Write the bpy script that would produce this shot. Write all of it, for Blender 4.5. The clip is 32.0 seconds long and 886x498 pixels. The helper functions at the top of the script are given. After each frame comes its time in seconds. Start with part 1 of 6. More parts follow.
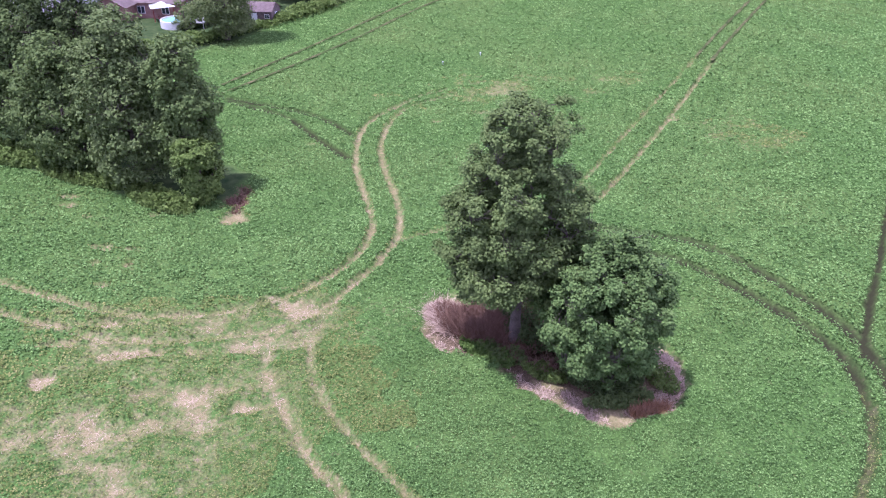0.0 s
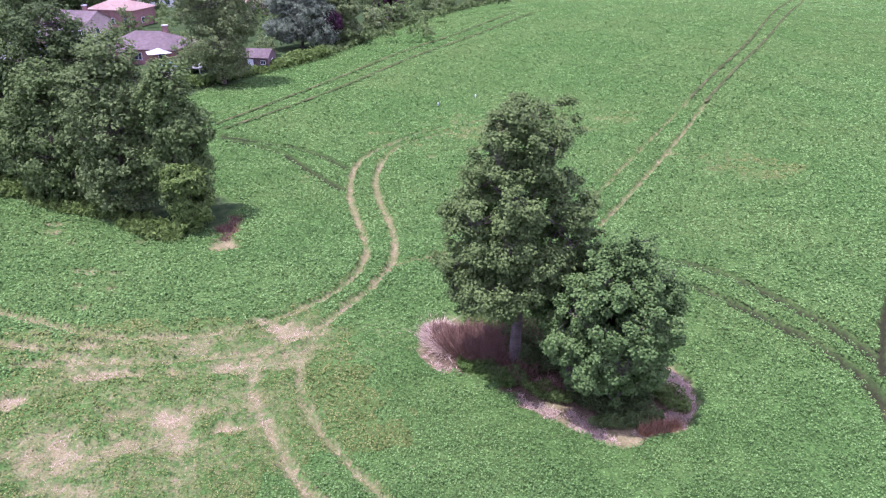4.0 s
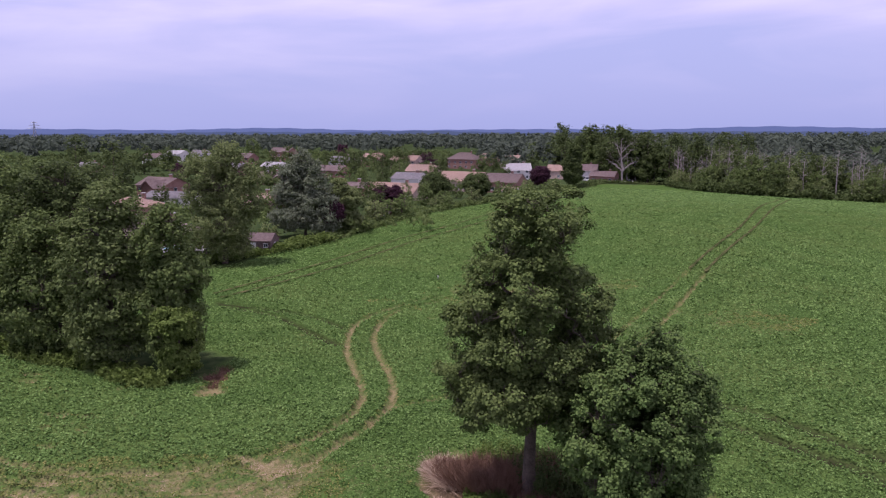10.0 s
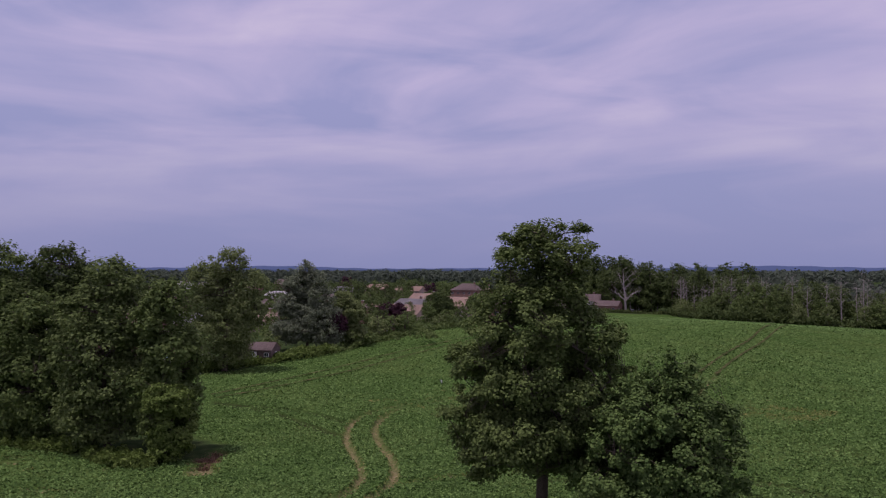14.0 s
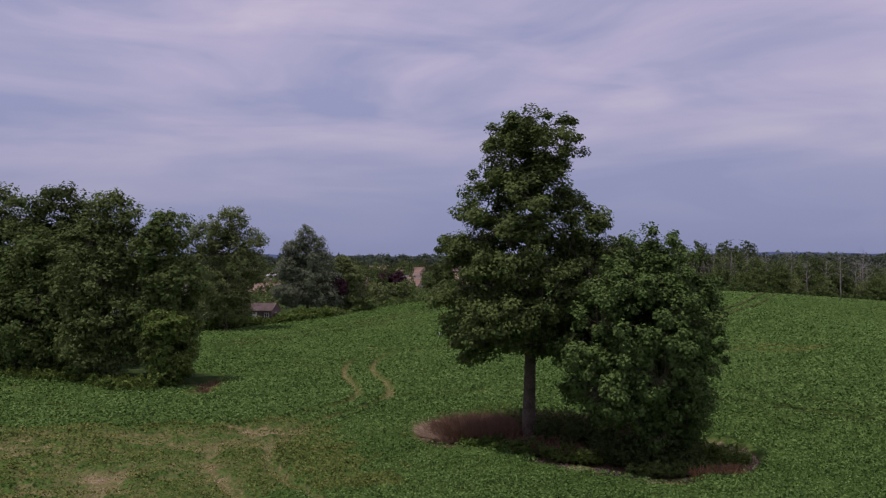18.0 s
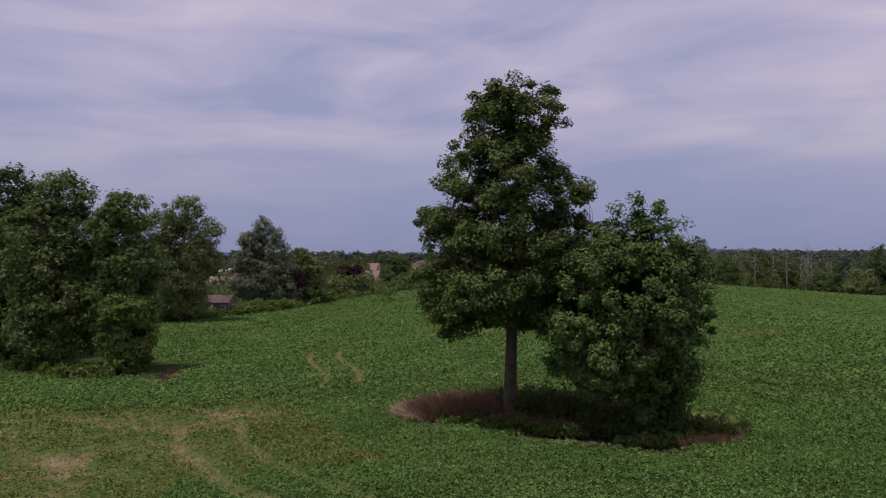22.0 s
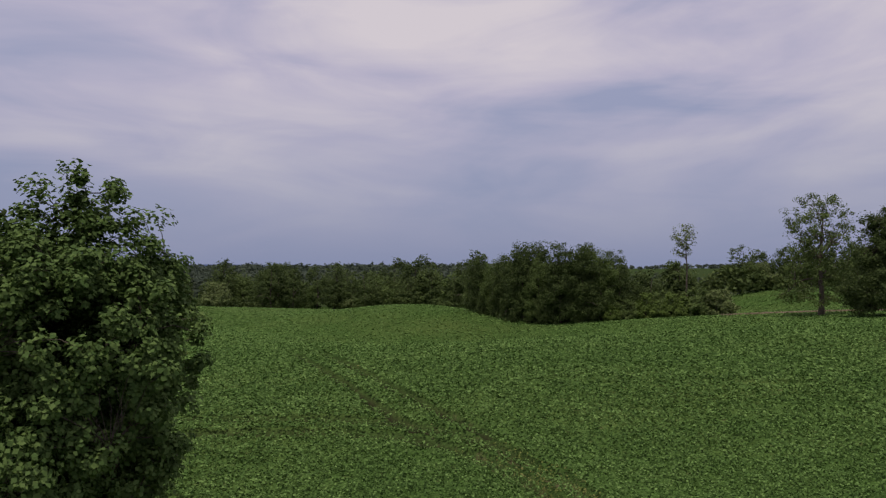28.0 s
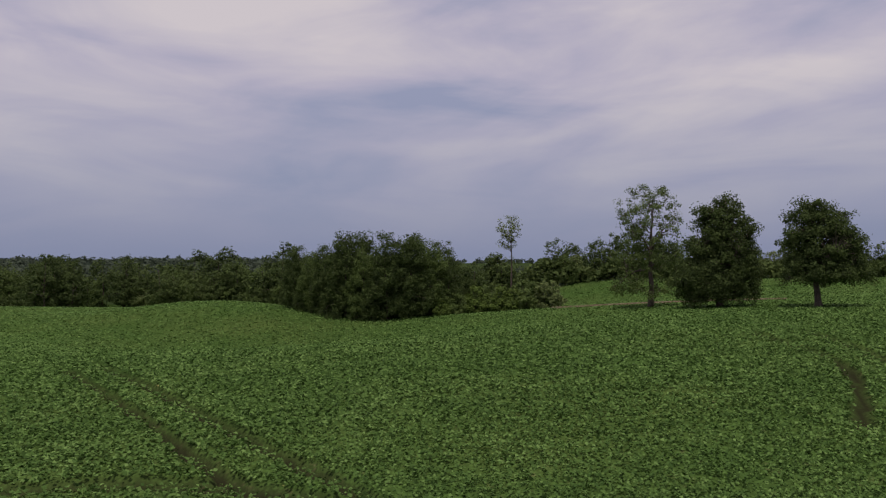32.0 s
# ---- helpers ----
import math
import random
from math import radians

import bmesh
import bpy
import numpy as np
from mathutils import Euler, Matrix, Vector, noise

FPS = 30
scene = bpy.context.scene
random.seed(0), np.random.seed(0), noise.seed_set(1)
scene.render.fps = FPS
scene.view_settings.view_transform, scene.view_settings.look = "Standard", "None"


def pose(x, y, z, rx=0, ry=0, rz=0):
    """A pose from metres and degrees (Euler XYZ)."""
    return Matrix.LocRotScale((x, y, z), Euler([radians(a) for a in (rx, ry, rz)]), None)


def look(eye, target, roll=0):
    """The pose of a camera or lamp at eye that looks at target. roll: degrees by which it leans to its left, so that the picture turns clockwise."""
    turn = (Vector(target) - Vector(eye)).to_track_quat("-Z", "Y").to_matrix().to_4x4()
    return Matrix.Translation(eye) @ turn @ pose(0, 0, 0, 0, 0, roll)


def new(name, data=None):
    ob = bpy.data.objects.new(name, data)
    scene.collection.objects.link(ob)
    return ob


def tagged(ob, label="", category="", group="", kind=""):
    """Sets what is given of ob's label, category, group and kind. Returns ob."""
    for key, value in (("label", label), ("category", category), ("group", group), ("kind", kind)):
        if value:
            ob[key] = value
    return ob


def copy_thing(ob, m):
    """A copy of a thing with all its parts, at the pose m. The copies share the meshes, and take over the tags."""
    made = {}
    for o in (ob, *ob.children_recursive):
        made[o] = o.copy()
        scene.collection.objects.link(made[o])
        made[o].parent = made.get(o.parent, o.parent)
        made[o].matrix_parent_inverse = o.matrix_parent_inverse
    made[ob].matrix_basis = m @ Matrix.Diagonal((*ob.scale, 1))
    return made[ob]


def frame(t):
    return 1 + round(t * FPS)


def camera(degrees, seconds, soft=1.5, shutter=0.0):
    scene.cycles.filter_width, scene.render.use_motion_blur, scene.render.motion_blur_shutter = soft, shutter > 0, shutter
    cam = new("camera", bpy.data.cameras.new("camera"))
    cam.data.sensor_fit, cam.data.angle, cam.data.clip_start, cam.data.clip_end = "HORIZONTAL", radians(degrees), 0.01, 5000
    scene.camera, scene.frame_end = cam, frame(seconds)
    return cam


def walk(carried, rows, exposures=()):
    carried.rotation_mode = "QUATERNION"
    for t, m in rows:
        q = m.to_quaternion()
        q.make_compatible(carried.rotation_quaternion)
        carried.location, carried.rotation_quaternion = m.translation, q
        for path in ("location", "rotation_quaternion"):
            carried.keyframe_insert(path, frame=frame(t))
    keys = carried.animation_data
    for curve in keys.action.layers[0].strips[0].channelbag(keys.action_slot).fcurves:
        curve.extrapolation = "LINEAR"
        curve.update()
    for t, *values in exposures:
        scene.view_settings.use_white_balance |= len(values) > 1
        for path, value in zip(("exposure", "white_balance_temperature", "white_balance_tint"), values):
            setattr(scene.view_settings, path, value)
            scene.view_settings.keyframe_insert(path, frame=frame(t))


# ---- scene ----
cam = camera(62.42, 32.0, soft=1.25)
# seconds, place, turn (degrees)
ROWS = [
    (0, 0.016, -0.013, 29.413, 59.197, 0.341, -0.431),
    (0.5, 0.020, 0.107, 29.059, 61.251, 0.416, -0.644),
    (1, -0.035, 0.011, 28.549, 64.312, 0.455, -0.670),
    (1.5, -0.063, -0.000, 28.160, 64.233, 0.389, -0.728),
    (2, -0.105, 0.020, 27.747, 64.204, 0.314, -0.759),
    (2.5, -0.137, 0.041, 27.292, 64.213, 0.248, -0.771),
    (3, -0.178, 0.088, 26.805, 64.107, 0.184, -0.818),
    (3.5, -0.198, 0.142, 26.331, 64.064, 0.097, -0.813),
    (5.5, -0.352, 0.294, 24.325, 64.585, -0.126, -0.978),
    (6, -0.339, 0.336, 23.768, 65.746, -0.086, -0.973),
    (6.5, -0.370, 0.387, 23.243, 67.202, -0.053, -1.011),
    (7, -0.470, 0.434, 22.725, 68.987, -0.040, -1.108),
    (7.5, -0.499, 0.521, 22.183, 71.158, 0.028, -1.209),
    (8, -0.527, 0.600, 21.559, 74.033, 0.065, -1.153),
    (8.5, -0.544, 0.657, 20.970, 75.764, 0.061, -1.106),
    (9, -0.552, 0.696, 20.355, 77.450, 0.078, -1.148),
    (9.5, -0.557, 0.730, 19.814, 79.155, 0.106, -1.110),
    (10, -0.551, 0.744, 19.252, 80.874, 0.144, -1.070),
    (10.5, -0.549, 0.756, 18.651, 82.546, 0.155, -1.047),
    (11, -0.552, 0.807, 17.933, 84.289, 0.188, -1.021),
    (11.5, -0.597, 0.887, 17.219, 85.947, 0.179, -0.976),
    (12, -0.638, 0.985, 16.521, 87.491, 0.157, -0.937),
    (12.5, -0.676, 1.031, 15.857, 88.995, 0.110, -0.895),
    (13, -0.683, 1.047, 15.199, 90.463, 0.081, -0.860),
    (13.5, -0.705, 1.032, 14.567, 91.779, 0.018, -0.813),
    (14, -0.683, 1.020, 14.000, 91.720, -0.037, -0.820),
    (14.5, -0.576, 0.987, 13.437, 91.574, -0.036, -0.815),
    (16.5, -0.135, 0.257, 10.854, 91.396, 0.143, -0.822),
    (17, -0.101, 0.198, 10.231, 91.178, 0.130, -0.737),
    (17.5, -0.082, 0.165, 9.624, 90.997, 0.141, -0.676),
    (18, -0.083, 0.158, 9.004, 90.833, 0.206, -0.678),
    (18.5, -0.125, 0.146, 8.415, 90.712, 0.255, -0.765),
    (19, -0.178, 0.190, 8.074, 90.653, 0.241, -0.843),
    (19.5, -0.262, 0.197, 7.956, 90.658, 0.241, -0.848),
    (20, -0.383, 0.109, 7.895, 90.685, 0.178, -0.877),
    (20.5, -0.553, 0.091, 7.861, 90.636, 0.219, -0.851),
    (21, -0.802, 0.302, 7.818, 90.637, 0.255, -0.842),
    (21.5, -1.074, 0.765, 7.777, 90.612, 0.315, -0.827),
    (22, -1.378, 1.316, 7.750, 90.648, 0.284, -4.304),
    (22.5, -1.617, 2.079, 7.765, 90.639, 0.322, -7.129),
    (23, -1.823, 2.893, 7.769, 90.648, 0.286, -10.638),
    (23.5, -1.953, 3.787, 7.763, 90.762, 0.166, -15.381),
    (24, -2.022, 4.812, 7.771, 90.860, 0.100, -19.265),
    (24.5, -2.025, 5.834, 7.796, 90.955, 0.081, -23.257),
    (25, -2.011, 6.845, 7.820, 91.103, 0.014, -29.776),
    (25.5, -1.849, 8.041, 7.801, 91.217, -0.002, -33.669),
    (26, -1.610, 9.241, 7.789, 91.192, -0.109, -35.338),
    (26.5, -1.344, 10.381, 7.773, 91.298, -0.263, -41.046),
    (28.5, 0.967, 15.336, 7.771, 91.490, 0.456, -56.222),
    (29, 1.651, 16.530, 7.744, 91.499, 0.443, -59.971),
    (29.5, 2.514, 17.622, 7.677, 91.401, 0.374, -61.332),
    (30, 3.551, 18.574, 7.586, 91.322, 0.344, -61.917),
    (30.5, 4.681, 19.501, 7.509, 91.222, 0.320, -62.475),
    (31, 5.821, 20.416, 7.434, 91.114, 0.304, -63.521),
    (31.5, 6.995, 21.294, 7.373, 91.047, 0.251, -66.310),
    (32, 8.259, 22.242, 7.295, 90.990, 0.183, -67.928),
]
EXPOSURES = [(0.0, 1.43, 5140, 34), (6.0, 1.51, 5220, 36), (7.5, 1.36, 5510, 34), (9.0, 0.66, 5950, 30), (10.5, 0.18, 6020, 28), (13.0, -0.42, 6080, 28),
             (17.0, -0.46, 6300, 19), (23.0, -0.41, 6500, 14), (27.0, -0.40, 6600, 8), (32.0, -0.50, 6750, 6)]
walk(cam, [(t, pose(x, y, z, rx, ry, rz)) for t, x, y, z, rx, ry, rz in ROWS], EXPOSURES)

# ---- world and sun ----
SUN_EL, SUN_AZ = 73.0, 255.0          # elevation; azimuth from +y towards +x
sun_dir = Vector((math.sin(radians(SUN_AZ)) * math.cos(radians(SUN_EL)), math.cos(radians(SUN_AZ)) * math.cos(radians(SUN_EL)), math.sin(radians(SUN_EL))))


def make_world():
    w = bpy.data.worlds.new("world")
    w.use_nodes = True
    scene.world = w
    nt = w.node_tree
    nt.nodes.clear()
    N, L = nt.nodes.new, nt.links.new
    out, bg = N("ShaderNodeOutputWorld"), N("ShaderNodeBackground")
    sky = N("ShaderNodeTexSky")
    sky.sky_type, sky.sun_disc = "NISHITA", False
    sky.sun_elevation, sky.sun_rotation = radians(SUN_EL), radians(SUN_AZ)
    sky.air_density, sky.dust_density = 1.2, 2.5
    gain = N("ShaderNodeVectorMath"); gain.operation = "SCALE"; gain.inputs["Scale"].default_value = 0.085
    L(sky.outputs[0], gain.inputs[0])
    tc = N("ShaderNodeTexCoord")
    sep = N("ShaderNodeSeparateXYZ"); L(tc.outputs["Generated"], sep.inputs[0])
    # thin layers of cloud, drawn out level with the horizon and a little tilted
    mp = N("ShaderNodeMapping"); mp.inputs["Rotation"].default_value = (radians(3), radians(-5), 0); mp.inputs["Scale"].default_value = (1.0, 1.0, 4.2)
    mp.inputs["Location"].default_value = (2.3, 0.7, 0.4)
    L(tc.outputs["Generated"], mp.inputs[0])
    n1 = N("ShaderNodeTexNoise"); n1.inputs["Scale"].default_value = 1.15; n1.inputs["Detail"].default_value = 8; n1.inputs["Roughness"].default_value = 0.5; n1.inputs["Distortion"].default_value = 0.9
    L(mp.outputs[0], n1.inputs["Vector"])
    n2 = N("ShaderNodeTexNoise"); n2.inputs["Scale"].default_value = 3.4; n2.inputs["Detail"].default_value = 6; n2.inputs["Distortion"].default_value = 0.8
    L(mp.outputs[0], n2.inputs["Vector"])
    mixn = N("ShaderNodeMix"); mixn.data_type = "FLOAT"; mixn.inputs[0].default_value = 0.36
    L(n1.outputs["Fac"], mixn.inputs[2]); L(n2.outputs["Fac"], mixn.inputs[3])
    ramp = N("ShaderNodeValToRGB")
    e = ramp.color_ramp.elements
    e[0].position, e[0].color = 0.39, (0.45, 0.475, 0.72, 1)
    e[1].position, e[1].color = 0.63, (0.96, 0.86, 0.95, 1)
    m = e.new(0.5); m.color = (0.69, 0.635, 0.84, 1)
    L(mixn.outputs[0], ramp.inputs[0])
    # the far rim of the cloud layer is a plain blue-grey
    rim = N("ShaderNodeMapRange"); rim.inputs["From Min"].default_value = 0.0; rim.inputs["From Max"].default_value = 0.24
    L(sep.outputs["Z"], rim.inputs["Value"])
    low = N("ShaderNodeMix"); low.data_type = "RGBA"; low.inputs[6].default_value = (0.35, 0.395, 0.63, 1)
    L(rim.outputs[0], low.inputs[0]); L(ramp.outputs[0], low.inputs[7])
    both = N("ShaderNodeMix"); both.data_type = "RGBA"; both.inputs[0].default_value = 0.86
    L(gain.outputs[0], both.inputs[6]); L(low.outputs[2], both.inputs[7])
    L(both.outputs[2], bg.inputs["Color"]); bg.inputs["Strength"].default_value = 1.0
    L(bg.outputs[0], out.inputs["Surface"])


make_world()
sun = new("sun", bpy.data.lights.new("sun", "SUN"))
sun.data.energy, sun.data.angle, sun.data.color = 2.9, radians(1.2), (1.0, 0.95, 0.86)
sun.matrix_world = look(Vector((0, 0, 60)) + sun_dir, (0, 0, 60))

# ---- materials ----


def material(name, rough=0.8, metal=0.0, spec=0.3):
    m = bpy.data.materials.new(name)
    m.use_nodes = True
    b = m.node_tree.nodes["Principled BSDF"]
    b.inputs["Roughness"].default_value, b.inputs["Metallic"].default_value = rough, metal
    b.inputs["Specular IOR Level"].default_value = spec
    return m, m.node_tree, b


def rgba(c):
    return (*c, 1.0)


def varied(name, a, b2, scale=3.0, rough=0.85, bump=0.3, metal=0.0, spec=0.3, fine=9.0, dist=0.02, c=None):
    """Two colours mixed by coarse and fine noise, with a fine relief."""
    m, nt, b = material(name, rough, metal, spec)
    N, L = nt.nodes.new, nt.links.new
    tc = N("ShaderNodeTexCoord")
    n1 = N("ShaderNodeTexNoise"); n1.inputs["Scale"].default_value = scale; n1.inputs["Detail"].default_value = 5
    n2 = N("ShaderNodeTexNoise"); n2.inputs["Scale"].default_value = scale * fine; n2.inputs["Detail"].default_value = 4
    L(tc.outputs["Object"], n1.inputs["Vector"]); L(tc.outputs["Object"], n2.inputs["Vector"])
    mx = N("ShaderNodeMix"); mx.data_type = "FLOAT"; mx.inputs[0].default_value = 0.5
    L(n1.outputs["Fac"], mx.inputs[2]); L(n2.outputs["Fac"], mx.inputs[3])
    r = N("ShaderNodeValToRGB"); e = r.color_ramp.elements
    e[0].position, e[0].color, e[1].position, e[1].color = 0.36, rgba(a), 0.64, rgba(b2)
    if c:
        k = e.new(0.5); k.color = rgba(c)
    L(mx.outputs[0], r.inputs[0]); L(r.outputs[0], b.inputs["Base Color"])
    bp = N("ShaderNodeBump"); bp.inputs["Strength"].default_value = bump; bp.inputs["Distance"].default_value = dist
    L(n2.outputs["Fac"], bp.inputs["Height"]); L(bp.outputs[0], b.inputs["Normal"])
    return m


def leafy(name, dark, light, patch=0.5, trans=0.34, rough=0.7, warm=None, spec=0.08):
    """Leaves: each one a little different, broad patches lighter or darker, light coming through."""
    m, nt, b = material(name, rough, 0.0, spec)
    N, L = nt.nodes.new, nt.links.new
    geo, tc = N("ShaderNodeNewGeometry"), N("ShaderNodeTexCoord")
    n1 = N("ShaderNodeTexNoise"); n1.inputs["Scale"].default_value = patch; n1.inputs["Detail"].default_value = 4
    L(tc.outputs["Object"], n1.inputs["Vector"])
    mx = N("ShaderNodeMix"); mx.data_type = "FLOAT"; mx.inputs[0].default_value = 0.45
    L(geo.outputs["Random Per Island"], mx.inputs[2]); L(n1.outputs["Fac"], mx.inputs[3])
    r = N("ShaderNodeValToRGB"); e = r.color_ramp.elements
    e[0].position, e[0].color, e[1].position, e[1].color = 0.12, rgba(dark), 0.88, rgba(light)
    if warm:
        e[1].position = 0.58
        k = e.new(0.76); k.color = rgba(warm)
    L(mx.outputs[0], r.inputs[0]); L(r.outputs[0], b.inputs["Base Color"])
    tr = N("ShaderNodeBsdfTranslucent"); L(r.outputs[0], tr.inputs["Color"])
    ms = N("ShaderNodeMixShader"); ms.inputs[0].default_value = trans
    out = nt.nodes["Material Output"]
    L(b.outputs[0], ms.inputs[1]); L(tr.outputs[0], ms.inputs[2]); L(ms.outputs[0], out.inputs["Surface"])
    return m


M_MAPLE = leafy("maple_leaves", (0.058, 0.088, 0.025), (0.172, 0.220, 0.068), trans=0.25)
M_ASH = leafy("ash_leaves", (0.052, 0.096, 0.025), (0.156, 0.220, 0.066), trans=0.22)
M_LIME = leafy("yellow_green_leaves", (0.080, 0.116, 0.036), (0.190, 0.235, 0.082))
M_VINE = leafy("vine_leaves", (0.073, 0.115, 0.025), (0.194, 0.256, 0.065))
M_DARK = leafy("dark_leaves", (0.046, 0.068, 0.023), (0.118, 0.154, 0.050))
M_WILLOW = leafy("willow_leaves", (0.104, 0.138, 0.050), (0.236, 0.276, 0.104))
M_SILVER = leafy("silver_leaves", (0.108, 0.134, 0.080), (0.262, 0.292, 0.190))
M_MAROON = leafy("maroon_leaves", (0.034, 0.015, 0.024), (0.095, 0.040, 0.058))
M_MID = leafy("mid_green_leaves", (0.068, 0.104, 0.032), (0.176, 0.226, 0.070))
M_WOODS = leafy("woods_leaves", (0.054, 0.083, 0.027), (0.138, 0.174, 0.056), patch=0.06)
# far canopy: haze of distance put in as a paler, bluer, flatter green
M_HAZEWOODS = leafy("hazed_woods_leaves", (0.066, 0.086, 0.062), (0.104, 0.124, 0.086), patch=0.02)
M_SOY = leafy("soybean_leaves", (0.043, 0.082, 0.022), (0.108, 0.182, 0.048), patch=0.22, trans=0.14, rough=0.75, warm=(0.180, 0.276, 0.082), spec=0.02)
M_SOYTHIN = leafy("yellowing_soybean_leaves", (0.064, 0.086, 0.022), (0.150, 0.174, 0.046), patch=0.5, trans=0.14, rough=0.8, warm=(0.238, 0.226, 0.080), spec=0.02)
M_WEED = leafy("weed_leaves", (0.055, 0.10, 0.02), (0.15, 0.22, 0.05), patch=0.8)
M_DRYRED = leafy("dry_red_weeds", (0.120, 0.070, 0.048), (0.270, 0.165, 0.112), patch=1.2, trans=0.2, rough=0.85)
M_RUST = leafy("rusty_weeds", (0.17, 0.085, 0.045), (0.38, 0.23, 0.13), patch=1.2, trans=0.15, rough=0.8)
M_STRAW = leafy("dry_straw", (0.28, 0.195, 0.135), (0.54, 0.415, 0.31), patch=1.6, trans=0.1, rough=0.85)
M_BARK = varied("bark", (0.050, 0.038, 0.029), (0.150, 0.116, 0.092), 1.6, 0.95, 0.9, dist=0.05)
M_DEADWOOD = varied("dead_grey_wood", (0.19, 0.160, 0.150), (0.44, 0.385, 0.365), 2.0, 0.95, 0.6)


def ground_material():
    """Soybean canopy seen as a sheet, bare straw-strewn soil where the attribute says so."""
    m, nt, b = material("field_ground", 0.95, 0.0, 0.0)
    N, L = nt.nodes.new, nt.links.new
    tc = N("ShaderNodeTexCoord")
    at = N("ShaderNodeAttribute"); at.attribute_name = "soil"
    kn = N("ShaderNodeAttribute"); kn.attribute_name = "verge"
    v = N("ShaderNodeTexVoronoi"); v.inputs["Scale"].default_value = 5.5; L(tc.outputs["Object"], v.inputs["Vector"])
    big = N("ShaderNodeTexNoise"); big.inputs["Scale"].default_value = 0.055; big.inputs["Detail"].default_value = 7; big.inputs["Roughness"].default_value = 0.6
    L(tc.outputs["Object"], big.inputs["Vector"])
    mid = N("ShaderNodeTexNoise"); mid.inputs["Scale"].default_value = 0.9; mid.inputs["Detail"].default_value = 5
    L(tc.outputs["Object"], mid.inputs["Vector"])
    fin = N("ShaderNodeTexNoise"); fin.inputs["Scale"].default_value = 9; fin.inputs["Detail"].default_value = 5
    L(tc.outputs["Object"], fin.inputs["Vector"])
    # leaf cells: shade in the gaps between leaves put in as dark edges
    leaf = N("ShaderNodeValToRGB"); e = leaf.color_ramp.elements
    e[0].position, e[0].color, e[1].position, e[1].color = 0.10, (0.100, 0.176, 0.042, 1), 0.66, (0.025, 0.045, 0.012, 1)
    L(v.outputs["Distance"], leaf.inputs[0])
    yel = N("ShaderNodeValToRGB"); e = yel.color_ramp.elements
    e[0].position, e[0].color, e[1].position, e[1].color = 0.42, (0.075, 0.134, 0.032, 1), 0.70, (0.120, 0.156, 0.044, 1)
    L(big.outputs["Fac"], yel.inputs[0])
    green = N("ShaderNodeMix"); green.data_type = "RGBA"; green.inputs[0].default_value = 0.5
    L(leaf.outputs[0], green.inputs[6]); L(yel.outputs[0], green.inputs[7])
    soil = N("ShaderNodeValToRGB"); e = soil.color_ramp.elements
    e[0].position, e[0].color, e[1].position, e[1].color = 0.33, (0.115, 0.105, 0.046, 1), 0.76, (0.37, 0.275, 0.185, 1)
    k = e.new(0.52); k.color = (0.195, 0.160, 0.078, 1)
    sm = N("ShaderNodeMix"); sm.data_type = "FLOAT"; sm.inputs[0].default_value = 0.55
    L(mid.outputs["Fac"], sm.inputs[2]); L(fin.outputs["Fac"], sm.inputs[3]); L(sm.outputs[0], soil.inputs[0])
    # ragged border between crop and soil
    rag = N("ShaderNodeTexNoise"); rag.inputs["Scale"].default_value = 1.9; rag.inputs["Detail"].default_value = 9; rag.inputs["Roughness"].default_value = 0.72
    L(tc.outputs["Object"], rag.inputs["Vector"])
    rg = N("ShaderNodeMath"); rg.operation = "MULTIPLY_ADD"; rg.inputs[1].default_value = 2.6; rg.inputs[2].default_value = -1.3; L(rag.outputs["Fac"], rg.inputs[0])
    ad = N("ShaderNodeMath"); ad.operation = "ADD"; L(at.outputs["Fac"], ad.inputs[0]); L(rg.outputs[0], ad.inputs[1])
    mr = N("ShaderNodeMapRange"); mr.inputs["From Min"].default_value = 0.22; mr.inputs["From Max"].default_value = 0.90; L(ad.outputs[0], mr.inputs["Value"])
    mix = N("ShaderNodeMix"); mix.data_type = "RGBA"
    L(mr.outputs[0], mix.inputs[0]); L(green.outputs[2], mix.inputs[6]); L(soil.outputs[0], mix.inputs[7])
    # rough grass and gardens beyond the crop
    gr = N("ShaderNodeValToRGB"); e = gr.color_ramp.elements
    e[0].position, e[0].color, e[1].position, e[1].color = 0.3, (0.024, 0.044, 0.016, 1), 0.7, (0.060, 0.078, 0.030, 1)
    L(mid.outputs["Fac"], gr.inputs[0])
    fin2 = N("ShaderNodeMix"); fin2.data_type = "RGBA"
    L(kn.outputs["Fac"], fin2.inputs[0]); L(mix.outputs[2], fin2.inputs[6]); L(gr.outputs[0], fin2.inputs[7])
    # brown leaf litter and dead stalks under the trees of the island
    lt = N("ShaderNodeAttribute"); lt.attribute_name = "litter"
    lc = N("ShaderNodeValToRGB"); e = lc.color_ramp.elements
    e[0].position, e[0].color, e[1].position, e[1].color = 0.35, (0.055, 0.042, 0.024, 1), 0.68, (0.170, 0.118, 0.074, 1)
    L(fin.outputs["Fac"], lc.inputs[0])
    lm = N("ShaderNodeMix"); lm.data_type = "RGBA"
    L(lt.outputs["Fac"], lm.inputs[0]); L(fin2.outputs[2], lm.inputs[6]); L(lc.outputs[0], lm.inputs[7])
    # rut soil between the rows, the trench's shade put into its dark colour
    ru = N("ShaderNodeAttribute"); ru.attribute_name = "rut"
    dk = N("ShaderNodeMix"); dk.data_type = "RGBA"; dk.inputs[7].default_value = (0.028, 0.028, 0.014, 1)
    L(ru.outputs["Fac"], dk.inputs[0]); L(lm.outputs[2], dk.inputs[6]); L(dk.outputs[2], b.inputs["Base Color"])
